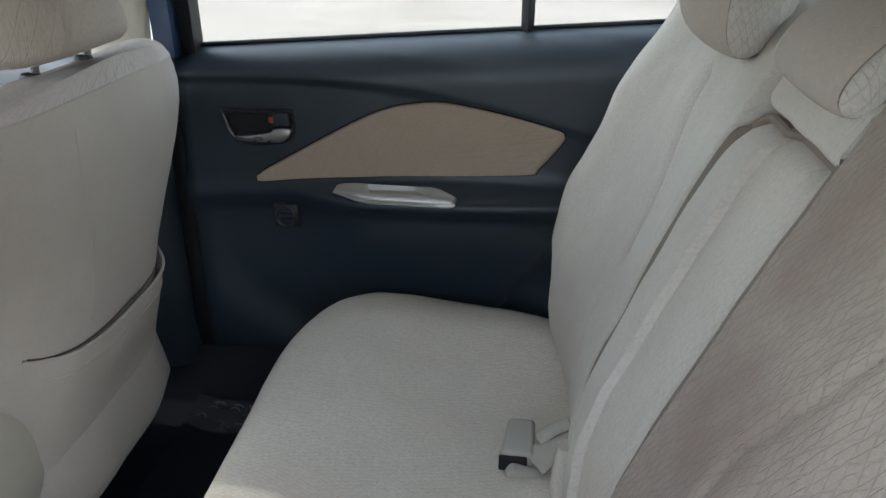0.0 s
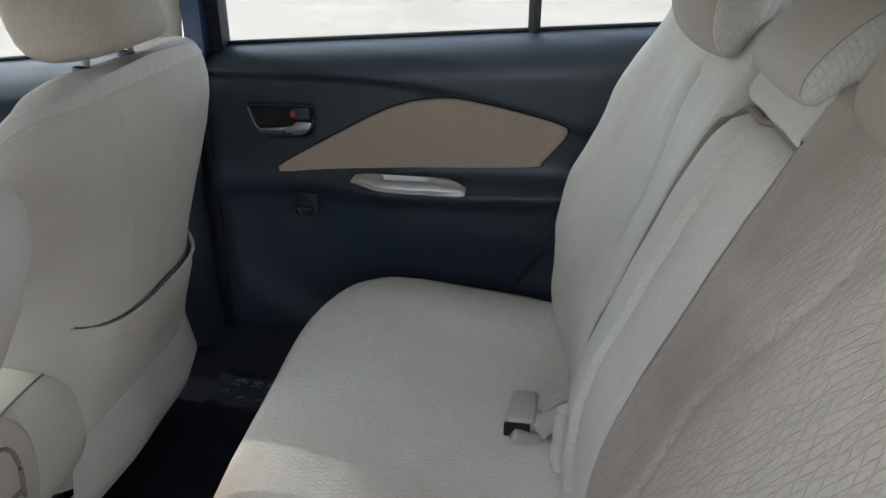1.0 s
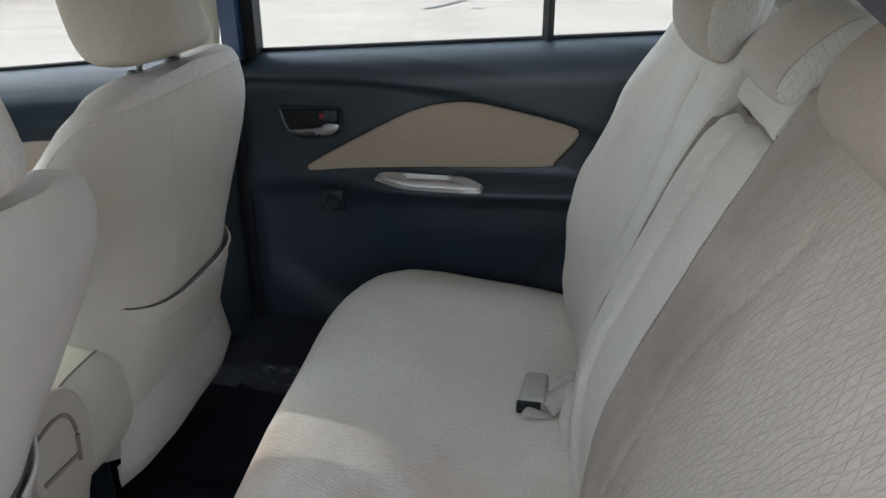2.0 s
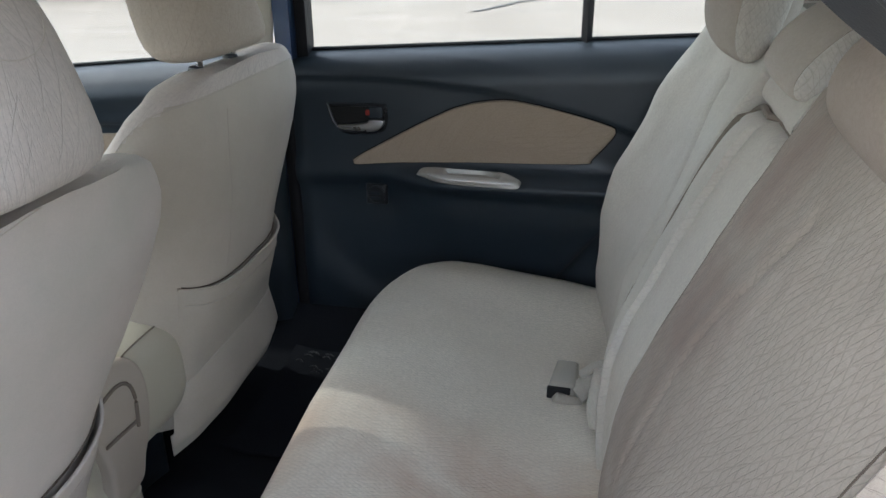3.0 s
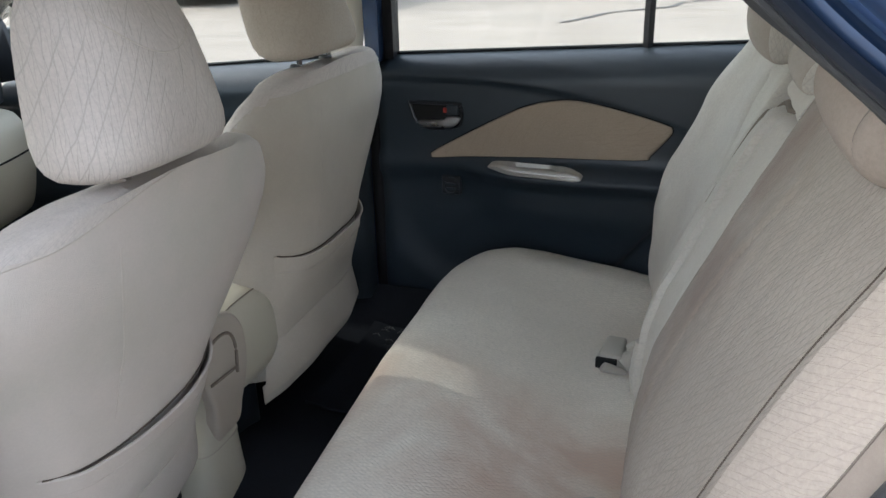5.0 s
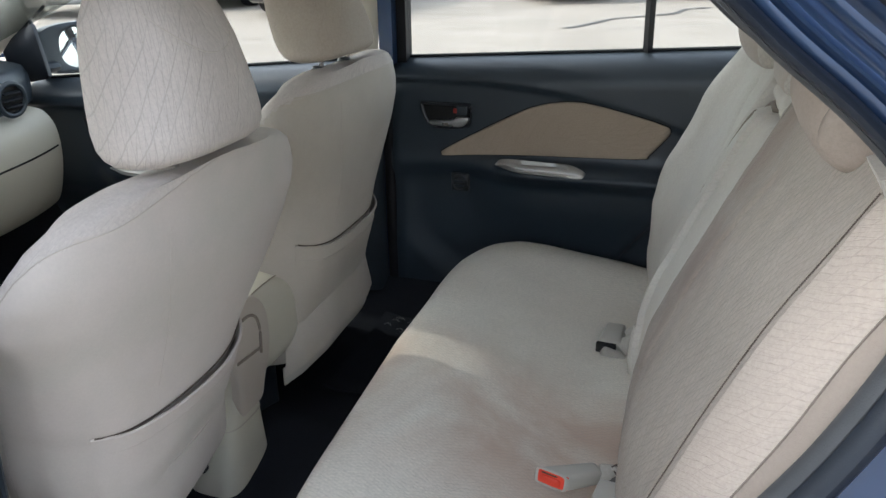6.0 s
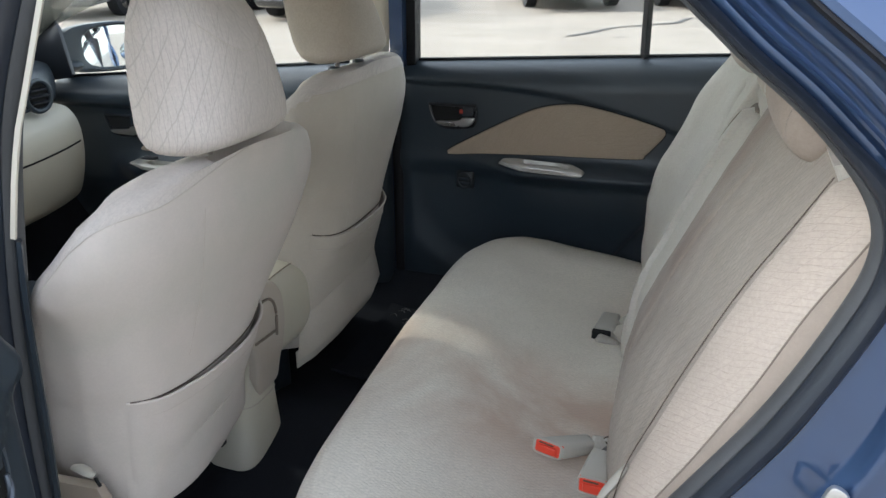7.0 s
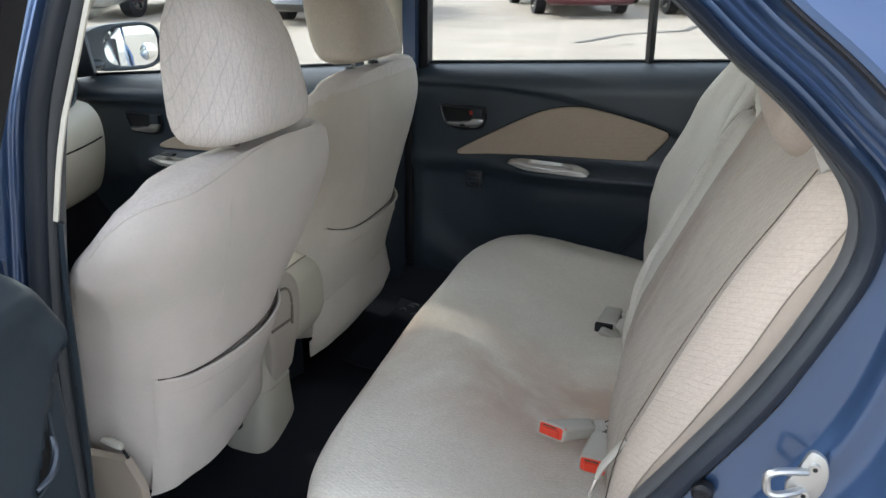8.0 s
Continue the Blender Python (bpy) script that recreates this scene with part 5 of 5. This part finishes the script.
# ---- near rear door, swung open on its front hinges ----
def open_rear_door():
    t = thing("rear_door", "open blue rear car door with charcoal trim", "car door", (-0.36, -0.79, 0.3))
    swing = radians(-76)
    hinge = Vector((-0.415, -0.800, 0))
    rot = Matrix.Rotation(swing, 3, "Z")
    def place(s, d, z):
        """s along the door from its hinge, d towards the room."""
        return hinge + rot @ Vector((s, d, 0)) + Vector((0, 0, z))
    def belt(s):
        return 0.978 + 0.03 * s
    def trim_d(s, z):
        d = 0.160
        d -= 0.09 * smooth(0.050, 0.0, s) ** 2
        top = belt(s) - 0.07 * smooth(0.12, 0.03, s) ** 2
        d -= 0.05 * smooth(top - 0.04, top, z) ** 2
        d += 0.012 * smooth(top - 0.10, top - 0.05, z) * smooth(top - 0.01, top - 0.05, z)
        d -= 0.010 * smooth(0.012, -0.012, z - 0.83 + 1.6 * (s - 0.05))
        return d
    def trim(u, v):
        s = 0.86 * u ** 1.4
        z = 0.33 + (belt(s) - 0.08 * smooth(0.12, 0.02, s) ** 2 - 0.33) * v
        return place(s, trim_d(s, z), z)
    part("trim_panel", sheet(trim, 60, 60, 0.01), M_NAVY, t, "charcoal moulded door trim", angle=70)
    part("door_skin", sheet(lambda u, v: place(-0.01 + 0.90 * u, -0.02 - 0.02 * math.sin(math.pi * v), 0.30 + (belt(0.9 * u) - 0.30) * v), 10, 12, 0.012), M_PAINT, t, "blue outer door skin")
    part("front_edge", sheet(lambda u, v: place(-0.012, -0.02 + 0.09 * u, 0.31 + (0.93 - 0.31) * v), 4, 12, 0.006), M_PAINT, t, "blue painted door edge")
    # handle in its sunk well
    rim = catmull([(0.085, 0.808, 0), (0.077, 0.767, 0), (0.082, 0.730, 0), (0.104, 0.704, 0), (0.132, 0.698, 0), (0.150, 0.722, 0), (0.140, 0.762, 0), (0.112, 0.796, 0)], 5, closed=True)
    wl = part("handle_surround", tube([place(p.x, 0.153, p.y) for p in rim], 0.0035, 8, closed=True, up=(1, 0, 0)), M_NAVY, t, "charcoal handle surround")
    part("handle_well", slab([(p.x, p.y) for p in rim], 0.002, lambda a, b, h: place(a, 0.1505 + h, b)), M_GAP, wl)
    part("handle", tube(catmull([place(0.090, 0.160, 0.758), place(0.097, 0.166, 0.738), place(0.115, 0.168, 0.722), place(0.136, 0.162, 0.716)], 6), lambda q: 0.0030 + 0.002 * math.sin(math.pi * q), 8), M_SMOKE, wl, "satin chrome pull handle")
    # window frame
    part("frame_upright", loft([[place(0.0, d - 0.006, 0.93 + 0.42 * k) + Vector((0.14 * k, 0.06 * k, 0)) + rot @ Vector((e, 0, 0)) for d, e in ((0.0, 0.0), (0.055, 0.0), (0.055, 0.045), (0.0, 0.045))] for k in [i / 6 for i in range(7)]]), M_RUBBER, t, "black door frame upright", angle=30)
    part("window_channel", loft([[place(0.045, d, 0.94 + 0.41 * k) + Vector((0.14 * k, 0.06 * k, 0)) + rot @ Vector((e, 0, 0)) for d, e in ((0.005, 0.0), (0.045, 0.0), (0.045, 0.02), (0.005, 0.02))] for k in [i / 6 for i in range(7)]]), M_RUBBER, t, "black window channel", angle=30)
    part("frame_top", tube([place(0.03, 0.03, 1.345) + Vector((0.10, 0.06, 0)), place(0.4, 0.03, 1.36) + Vector((0.09, 0.05, 0)), place(0.65, 0.03, 1.28) + Vector((0.06, 0.04, 0)), place(0.86, 0.03, 1.0)], 0.02, 8), M_PAINT, t)
    g = part("window_pane", sheet(lambda u, v: place(0.05 + 0.80 * u, 0.03, 0.93 + 0.40 * v) + Vector((0.13 * v, 0.05 * v, 0)), 6, 6, 0.004), M_GLASS, t, "clear side glass")
    g.visible_shadow = False
    return t


open_rear_door()


# ---- dashboard ----
def dashboard():
    t = thing("dashboard", "charcoal dashboard with pale beige glovebox and round vent", "dashboard", (-1.45, 0, 0.6))
    def section(y, rows, bulge):
        return [Vector((x - bulge * (abs(y) / 0.62) ** 3, y, z)) for x, z in rows]
    low = [(-1.60, 0.52), (-1.45, 0.50), (-1.37, 0.53), (-1.335, 0.60), (-1.318, 0.68), (-1.32, 0.75), (-1.345, 0.795), (-1.40, 0.815), (-1.60, 0.82)]
    low = [(p.x, p.y) for p in catmull([(a, b, 0) for a, b in low], 4)]
    part("glovebox_panel", loft([section(y, low, 0.10) for y in [-0.60 + 1.16 * i / 30 for i in range(31)]]), M_BEIGE, t, "pale beige lower dash panel", angle=60)
    part("glovebox_groove", tube([Vector((-1.317 - 0.10 * (abs(y) / 0.62) ** 3, y, 0.70 + 0.02 * y)) for y in [0.0 + 0.54 * i / 20 for i in range(21)]], 0.003, 6), M_GAP, t)
    up = [(-1.60, 0.81), (-1.42, 0.812), (-1.40, 0.83), (-1.395, 0.87), (-1.405, 0.905), (-1.44, 0.925), (-1.60, 0.935), (-1.80, 0.93)]
    up = [(p.x, p.y) for p in catmull([(a, b, 0) for a, b in up], 4)]
    part("dash_top", loft([section(y, up, 0.13) for y in [-0.64 + 1.28 * i / 30 for i in range(31)]]), M_NAVY, t, "charcoal dash top", angle=60)
    # round vent
    c = Vector((-1.385, 0.415, 0.868))
    vn = part("vent_ring", tube([c + Vector((0.0, 0.045 * math.cos(a), 0.043 * math.sin(a))) for a in [2 * math.pi * i / 28 for i in range(28)]], 0.0075, 8, closed=True, up=(1, 0, 0)), M_NAVY, t, "round charcoal air vent")
    part("vent_bowl", tube([c + Vector((-0.03, 0, 0)), c + Vector((-0.004, 0, 0))], 0.042, 24), M_GAP, vn)
    for dz in (-0.018, 0.0, 0.018):
        part("slat", box(c + Vector((0.002, 0, dz)), (0.012, 0.066 if dz == 0 else 0.056, 0.004), 0.001, rot=Matrix.Rotation(radians(20), 3, "Y")), M_NAVY2, vn)
    part("steering_column", box((-1.36, -0.37, 0.72), (0.2, 0.16, 0.12), 0.03), M_NAVY, t)
    return t


dashboard()


def steering_wheel():
    t = thing("steering_wheel", "dark steering wheel in front of the driver seat", "steering wheel", (-1.2, -0.38, 0.8))
    m = Matrix.Translation((-1.19, -0.385, 0.80)) @ Matrix.Rotation(radians(65), 4, "Y")
    part("rim", tube([m @ Vector((0.18 * math.cos(2 * math.pi * i / 40), 0.18 * math.sin(2 * math.pi * i / 40), 0)) for i in range(40)], 0.015, 10, closed=True, up=(1, 0, 0.45)), M_NAVY, t)
    part("hub", tube([m @ Vector((0, 0, -0.05)), m @ Vector((0, 0, 0.01)), m @ Vector((0, 0, 0.02))], lambda s: 0.075 if s < 0.7 else 0.05, 20), M_NAVY, t)
    for a in (0, 120, 240):
        part("spoke", tube([m @ Vector((0, 0, 0)), m @ Vector((0.17 * math.cos(radians(a + 60)), 0.17 * math.sin(radians(a + 60)), 0))], 0.014, 8), M_NAVY, t)


steering_wheel()


# ---- centre console ----
def console():
    t = thing("centre_console", "pale beige centre console with padded armrest box", "console", (-0.5, 0, 0.25))
    # padded armrest lid with a rounded rear end
    rings = []
    for i in range(19):
        q = math.pi / 2 * (1 - i / 14) if i <= 14 else 0.0
        x = -0.505 + 0.113 * math.sin(q) ** 0.8 if i <= 14 else -0.505 - 0.06 * (i - 14)
        g = max(0.12, math.cos(q) ** 0.62) if i <= 14 else 1.0
        r = []
        for k in range(48):
            a = 2 * math.pi * k / 48
            r.append(Vector((x, 0.030 + 0.116 * (0.50 + 0.50 * g) * spow(math.cos(a), 2 / 3.2), 0.524 + 0.106 * (0.26 + 0.74 * g) * spow(math.sin(a), 2 / 3.0) + 0.0015 * noise.noise((x * 14, a * 1.5, 3.0)))))
        rings.append(r)
    part("armrest", loft(rings), M_BEIGE, t, "padded pale beige armrest", angle=60)
    part("armrest_seam", tube([p + Vector((0.0004, 0, 0)) for p in rings[7]], 0.0016, 5, closed=True, up=(1, 0, 0)), M_FOLD, t)
    part("lid_seam", tube([Vector((-0.41 - 0.03 * k, 0.030 + 0.114, 0.545)) for k in range(10)], 0.0014, 5), M_FOLD, t)
    # plastic rear cover with a shallow tray
    out = catmull([(-0.128, 0.40, 0), (-0.132, 0.48, 0), (-0.160, 0.58, 0), (-0.145, 0.625, 0), (-0.095, 0.640, 0), (-0.045, 0.625, 0), (-0.014, 0.585, 0), (-0.008, 0.53, 0), (-0.018, 0.485, 0), (-0.036, 0.445, 0), (-0.050, 0.400, 0), (-0.10, 0.392, 0)], 6, closed=True)
    fr = part("rear_face", slab([(p.x, p.y) for p in out], 0.022, lambda a, b, h: Vector((-0.412 + h - 0.10 * max(0.0, 0.47 - b), a, b)), 0.009, 4), M_COVER, t, "pinkish beige plastic rear cover")
    part("tray_groove", tube(catmull([(-0.3893, -0.13, 0.594), (-0.3893, -0.09, 0.600), (-0.3893, -0.060, 0.588), (-0.3893, -0.048, 0.555), (-0.3893, -0.052, 0.505)], 6), 0.0030, 8), M_FOLD, fr)
    part("tray_lip", tube([(-0.3893, -0.135, 0.522), (-0.3893, -0.052, 0.516)], 0.0028, 8), M_FOLD, fr)
    # waisted pedestal down to the floor
    rows = [(0.232, -0.123, 0.082, 0.060), (0.26, -0.123, 0.080, 0.059), (0.32, -0.115, 0.070, 0.052), (0.385, -0.107, 0.060, 0.046), (0.42, -0.092, 0.049, 0.040), (0.455, -0.082, 0.047, 0.034), (0.49, -0.082, 0.052, 0.034)]
    def foot(z, c, w, h, grow=0.0):
        return [Vector((-0.443 + (h + grow) * spow(math.cos(2 * math.pi * k / 32), 2 / 3.8), c + (w + grow) * spow(math.sin(2 * math.pi * k / 32), 2 / 3.8), z)) for k in range(32)]
    part("pedestal", loft([foot(*r) for r in rows]), M_BEIGE, t, "waisted beige pedestal")
    part("pedestal_joint", tube(foot(*rows[3], 0.0006), 0.0013, 5, closed=True, up=(1, 0, 0.2)), M_SEAM, t)
    part("console_body", box((-0.85, 0.0, 0.36), (0.72, 0.19, 0.22), 0.03), M_NAVY, t, "dark console body")
    part("dark_side", box((-0.58, 0.06, 0.34), (0.24, 0.12, 0.20), 0.02), M_NAVY, t, "dark tunnel side")
    return t


console()


# ---- belts and buckles ----
def buckle(p, ax, red, label, size=(0.058, 0.036, 0.020), slant=0.0):
    """Belt buckle block: length along ax, button at its end, which may be cut on the slant."""
    t = thing("seat_belt_buckle", label, "buckle", tuple(p), group="rear seat buckles")
    ax = Vector(ax).normalized()
    side = Vector((0, 0, 1)).cross(ax).normalized()
    up = ax.cross(side)
    L, W, H = size
    o = Vector(p)

    def seat(bm):
        for v in bm.verts:
            l, w, h = v.co
            narrow = 1 - 0.16 * smooth(0.0, -L / 2, l)
            v.co = o + ax * (l - slant * w * smooth(0.0, L / 2, l)) + side * (w * narrow) + up * (h * narrow)
        return bm
    part("buckle_body", seat(box((0, 0, 0), (L, W, H), 0.008, 4)), M_GREY, t, "grey-beige plastic buckle")
    if red:
        rim = [(L * 0.5 - 0.0005, W * 0.465 * spow(math.cos(q), 0.35), H * 0.455 * spow(math.sin(q), 0.35)) for q in [2 * math.pi * i / 28 for i in range(28)]]
        part("rim", seat(tube(rim, 0.0020, 6, closed=True, up=(1, 0, 0))), M_GREY, t, "beige plastic rim")
        part("button_well", seat(box((L * 0.5 - 0.005, 0, 0), (0.011, W * 0.90, H * 0.86), 0.002, 2)), M_RED, t, "red buckle face")
        part("button", seat(box((L * 0.5 - 0.002, 0, -H * 0.10), (0.013, W * 0.62, H * 0.52), 0.003, 2)), M_RED, t, "red release button")
        part("slot", seat(box((L * 0.5 + 0.0006, -W * 0.05, H * 0.27), (0.004, W * 0.50, H * 0.07), 0.0008, 1)), M_DARK_BROWN, t)
    return t, ax, side, up


t, ax, sd, up = buckle((0.264, 0.238, 0.488), (-0.06, -1.0, -0.03), False, "grey-beige buckle lying in a hollow of the cushion", (0.086, 0.047, 0.036))
part("buckle_mouth", box((0.256, 0.193, 0.487), (0.040, 0.010, 0.024), 0.002), M_GAP, t, "dark empty buckle mouth")
part("folded_tab", box((0.270, 0.188, 0.474), (0.050, 0.018, 0.030), 0.006, rot=Euler((0.5, 0.35, 0.25)).to_matrix()), M_BELT2, t, "folded pale webbing end")
part("stalk", tube(catmull([(0.284, 0.196, 0.488), (0.305, 0.208, 0.500), (0.330, 0.215, 0.512), (0.352, 0.22, 0.52)], 5), lambda q: 0.026 - 0.004 * q, 10, flat=0.45), M_BELT2, t, "pale webbing stalk")
part("stalk_fold", tube(catmull([(0.292, 0.226, 0.506), (0.312, 0.232, 0.520), (0.335, 0.236, 0.530)], 4), 0.012, 8, flat=0.6), M_BELT2, t)
t, ax, sd, up = buckle((0.272, -0.268, 0.517), (-0.80, -0.58, 0.10), True, "grey-beige buckle with red button lying on the cushion", (0.080, 0.037, 0.028), 0.9)
part("stalk", tube(catmull([(0.308, -0.250, 0.514), (0.330, -0.248, 0.508), (0.350, -0.256, 0.505)], 5), 0.012, 8, flat=0.6), M_BELT, t, "dark webbing stalk")
part("anchor", box((0.322, -0.250, 0.517), (0.034, 0.034, 0.010), 0.004, rot=Euler((0.4, 0.1, 0.3)).to_matrix()), M_BELT2, t, "worn pale webbing end")
part("anchor_plate", box((0.338, -0.246, 0.522), (0.022, 0.030, 0.004), 0.0015, rot=Euler((0.5, -0.3, 0.5)).to_matrix()), M_DARK_BROWN, t, "rusty brown anchor plate")
for k, (dx, dy) in enumerate(((0.0, 0.0), (0.016, -0.010), (0.026, 0.006))):
    part("webbing_fold", tube(catmull([(0.318 + dx, -0.238 + dy, 0.516), (0.330 + dx, -0.244 + dy, 0.526 - 0.003 * k), (0.344 + dx, -0.256 + dy, 0.514)], 4), 0.006, 8, flat=0.45), M_DARK_BROWN if k else M_BELT2, t)
t, ax, sd, up = buckle((0.326, -0.330, 0.526), (-0.08, -1.0, -0.05), True, "grey-beige buckle with red button beside the backrest", (0.078, 0.046, 0.032))
part("stalk", tube(catmull([(0.332, -0.296, 0.534), (0.342, -0.272, 0.528), (0.360, -0.258, 0.52)], 5), 0.012, 8, flat=0.6), M_BELT, t, "dark webbing stalk")


def belt():
    t = thing("seat_belt", "seat belt tongue and dark gap line beside the side bolster", "seat belt", (0.45, -0.47, 0.5))
    pts = []
    for i in range(30):
        z = 0.50 + 0.575 * i / 29
        pts.append(Vector((curve_at(PROFILE, z) + 0.028 - 0.006 * math.sin(math.pi * i / 29), -0.5565, z)))
    # Dark strand draws the shaded gap beside the bolster, where no webbing shows.
    part("webbing", tube(pts, 0.0008, 6, flat=1.3, up=(0, 1, 0)), M_DARK_BROWN, t, "dark strand for the shaded gap")
    tg = part("tongue", tube(catmull([(0.382, -0.545, 0.700), (0.368, -0.548, 0.676), (0.356, -0.550, 0.655), (0.350, -0.552, 0.638)], 5), lambda q: 0.004 + 0.005 * math.sin(math.pi * min(1, 0.1 + 0.9 * q)), 10, flat=0.55), M_GREY, t, "grey plastic belt tongue")
    part("tongue_blade", tube([(0.350, -0.552, 0.638), (0.343, -0.556, 0.612)], 0.003, 6), M_CHROME, tg, "metal blade")


belt()
RIBS = (-0.38, 0.49)
t = thing("floor_mat", "dark clear-ribbed rubber mat on the rear floor", "floor mat", (-0.27, 0.5, 0.25))
part("mat", sheet(lambda u, v: (-0.40 + 0.30 * u, 0.20 + 0.40 * v, 0.262 + 0.012 * smooth(0.35, 0.5, abs(v - 0.5)) + 0.01 * smooth(0.3, 0.5, abs(u - 0.5)) + 0.002 * noise.noise((u * 20, v * 20, 0))), 20, 20, 0.006), M_CARPET, t)
rib = random.Random(5)
for i in range(14):
    rx, ry = RIBS[0] + 0.10 * rib.random(), RIBS[1] + 0.09 * rib.random()
    part("rib", tube(catmull([(rx, ry, 0.281), (rx + 0.012, ry + 0.006 * rib.random(), 0.283), (rx + 0.022, ry - 0.004, 0.281)], 3), 0.0016, 5), M_RIB, t, "worn grey rib")


# ---- parked cars across the lot ----
def parked_car(c, heading, paint, label, L=4.5, W=1.76, H=1.45):
    t = thing("parked_car", label, "car", (c[0], c[1], 0), group="parked cars")
    rot = Matrix.Rotation(heading, 3, "Z")
    o = Vector((c[0], c[1], 0))
    def P(x, y, z):
        return o + rot @ Vector((x, y, 0)) + Vector((0, 0, z))
    st = [(-0.5, 0.62, 0.26, 0.66), (-0.485, 0.80, 0.20, 0.74), (-0.44, 0.92, 0.18, 0.80), (-0.30, 0.985, 0.22, 0.93), (-0.12, 1.0, 0.20, 0.96), (0.10, 1.0, 0.20, 0.97), (0.30, 0.99, 0.22, 0.98), (0.44, 0.94, 0.20, 0.99), (0.485, 0.84, 0.24, 0.94), (0.5, 0.70, 0.30, 0.86)]
    rings = []
    for f, w, z0, z1 in st:
        r = []
        for k in range(24):
            a = 2 * math.pi * k / 24
            r.append(P(L * f, W / 2 * w * spow(math.cos(a), 2 / 5), (z0 + z1) / 2 + (z1 - z0) / 2 * spow(math.sin(a), 2 / 4)))
        rings.append(r)
    bd = part("body", loft(rings), paint, t)
    cab = [(0.0, 0.92, -0.25, 0.36), (0.45, 0.80, -0.14, 0.27), (0.85, 0.70, -0.05, 0.20), (1.0, 0.60, 0.0, 0.14)]
    rings = []
    for f, w, x0, x1 in cab:
        z = 0.93 + (H - 0.93) * f
        rings.append([P(L * ((x0 + x1) / 2 + (x1 - x0) / 2 * spow(math.cos(2 * math.pi * k / 24), 2 / 5)), W / 2 * w * spow(math.sin(2 * math.pi * k / 24), 2 / 5), z) for k in range(24)])
    part("windows", loft(rings[:3], (False, False)), M_TINT2, t, "dark window glass")
    part("roof", loft(rings[2:]), paint, t)
    for sx in (-0.30, 0.29):
        for sy in (-1, 1):
            w0 = P(L * sx, sy * (W / 2 - 0.20), 0.315)
            w1 = P(L * sx, sy * (W / 2 - 0.01), 0.315)
            wh = part("wheel", tube([w0, w1], 0.315, 24), M_RUBBER, t, "black tyre")
            part("rim", tube([w1 - (w1 - w0) * 0.05, w1 + (w1 - w0) * 0.04], 0.205, 20), M_CHROME, wh, "bright alloy rim")
            for q in range(5):
                a = 2 * math.pi * q / 5
                d = rot @ Vector((math.cos(a), 0, 0)) + Vector((0, 0, math.sin(a)))
                part("rim_gap", tube([w1 + (w1 - w0) * 0.045 + d * 0.07, w1 + (w1 - w0) * 0.045 + d * 0.175], 0.030, 6, flat=0.25, up=tuple(d.cross(w1 - w0))), M_GAP, wh)
    for end in (-1, 1):
        part("bumper", tube([P(end * L * 0.47, -W * 0.42, 0.32), P(end * L * 0.500, -W * 0.28, 0.32), P(end * L * 0.508, 0, 0.32), P(end * L * 0.500, W * 0.28, 0.32), P(end * L * 0.47, W * 0.42, 0.32)], 0.12, 10), paint, bd)
        part("grille" if end < 0 else "number_panel", box(P(end * L * 0.512, 0, 0.56), (0.06, W * 0.42, 0.10), 0.01, rot=rot), M_GAP if end < 0 else M_NAVY2, bd)
        for sy in (-1, 1):
            part("headlight" if end < 0 else "tail_light", box(P(end * L * 0.480, sy * W * 0.33, 0.66), (0.12, W * 0.18, 0.11), 0.03, rot=rot), M_CHROME if end < 0 else M_RED, bd)
    return t


M_TINT2 = plastic("dark_window", (0.015, 0.018, 0.02), 0.08, depth=0, spec=0.6, vary=0.0)
P_SILVER = plastic("silver_paint", (0.45, 0.46, 0.48), 0.3, depth=0, vary=0.05, metal=0.5, coat=1.0)
P_BLACK = plastic("black_paint", (0.015, 0.016, 0.018), 0.25, depth=0, vary=0.05, coat=1.0)
P_RED = plastic("maroon_paint", (0.075, 0.010, 0.020), 0.3, depth=0, vary=0.05, metal=0.3, coat=1.0)
P_GREY = plastic("graphite_paint", (0.06, 0.065, 0.07), 0.3, depth=0, vary=0.05, metal=0.4, coat=1.0)
parked_car((-10.41, 11.69), radians(99), P_SILVER, "parked silver sedan on the pale lot")
parked_car((-8.6, 13.2), radians(-85), P_RED, "parked maroon hatchback behind the silver sedan", 4.2)
parked_car((-6.2, 12.55), radians(98), P_BLACK, "parked black car on the pale lot")
parked_car((-2.92, 15.52), radians(114), P_RED, "parked maroon car facing the lot's lane")
parked_car((-0.53, 16.4), radians(112), P_GREY, "parked graphite car beside the maroon one")
parked_car((2.9, 17.8), radians(-90), P_SILVER, "parked silver car at the row's end")
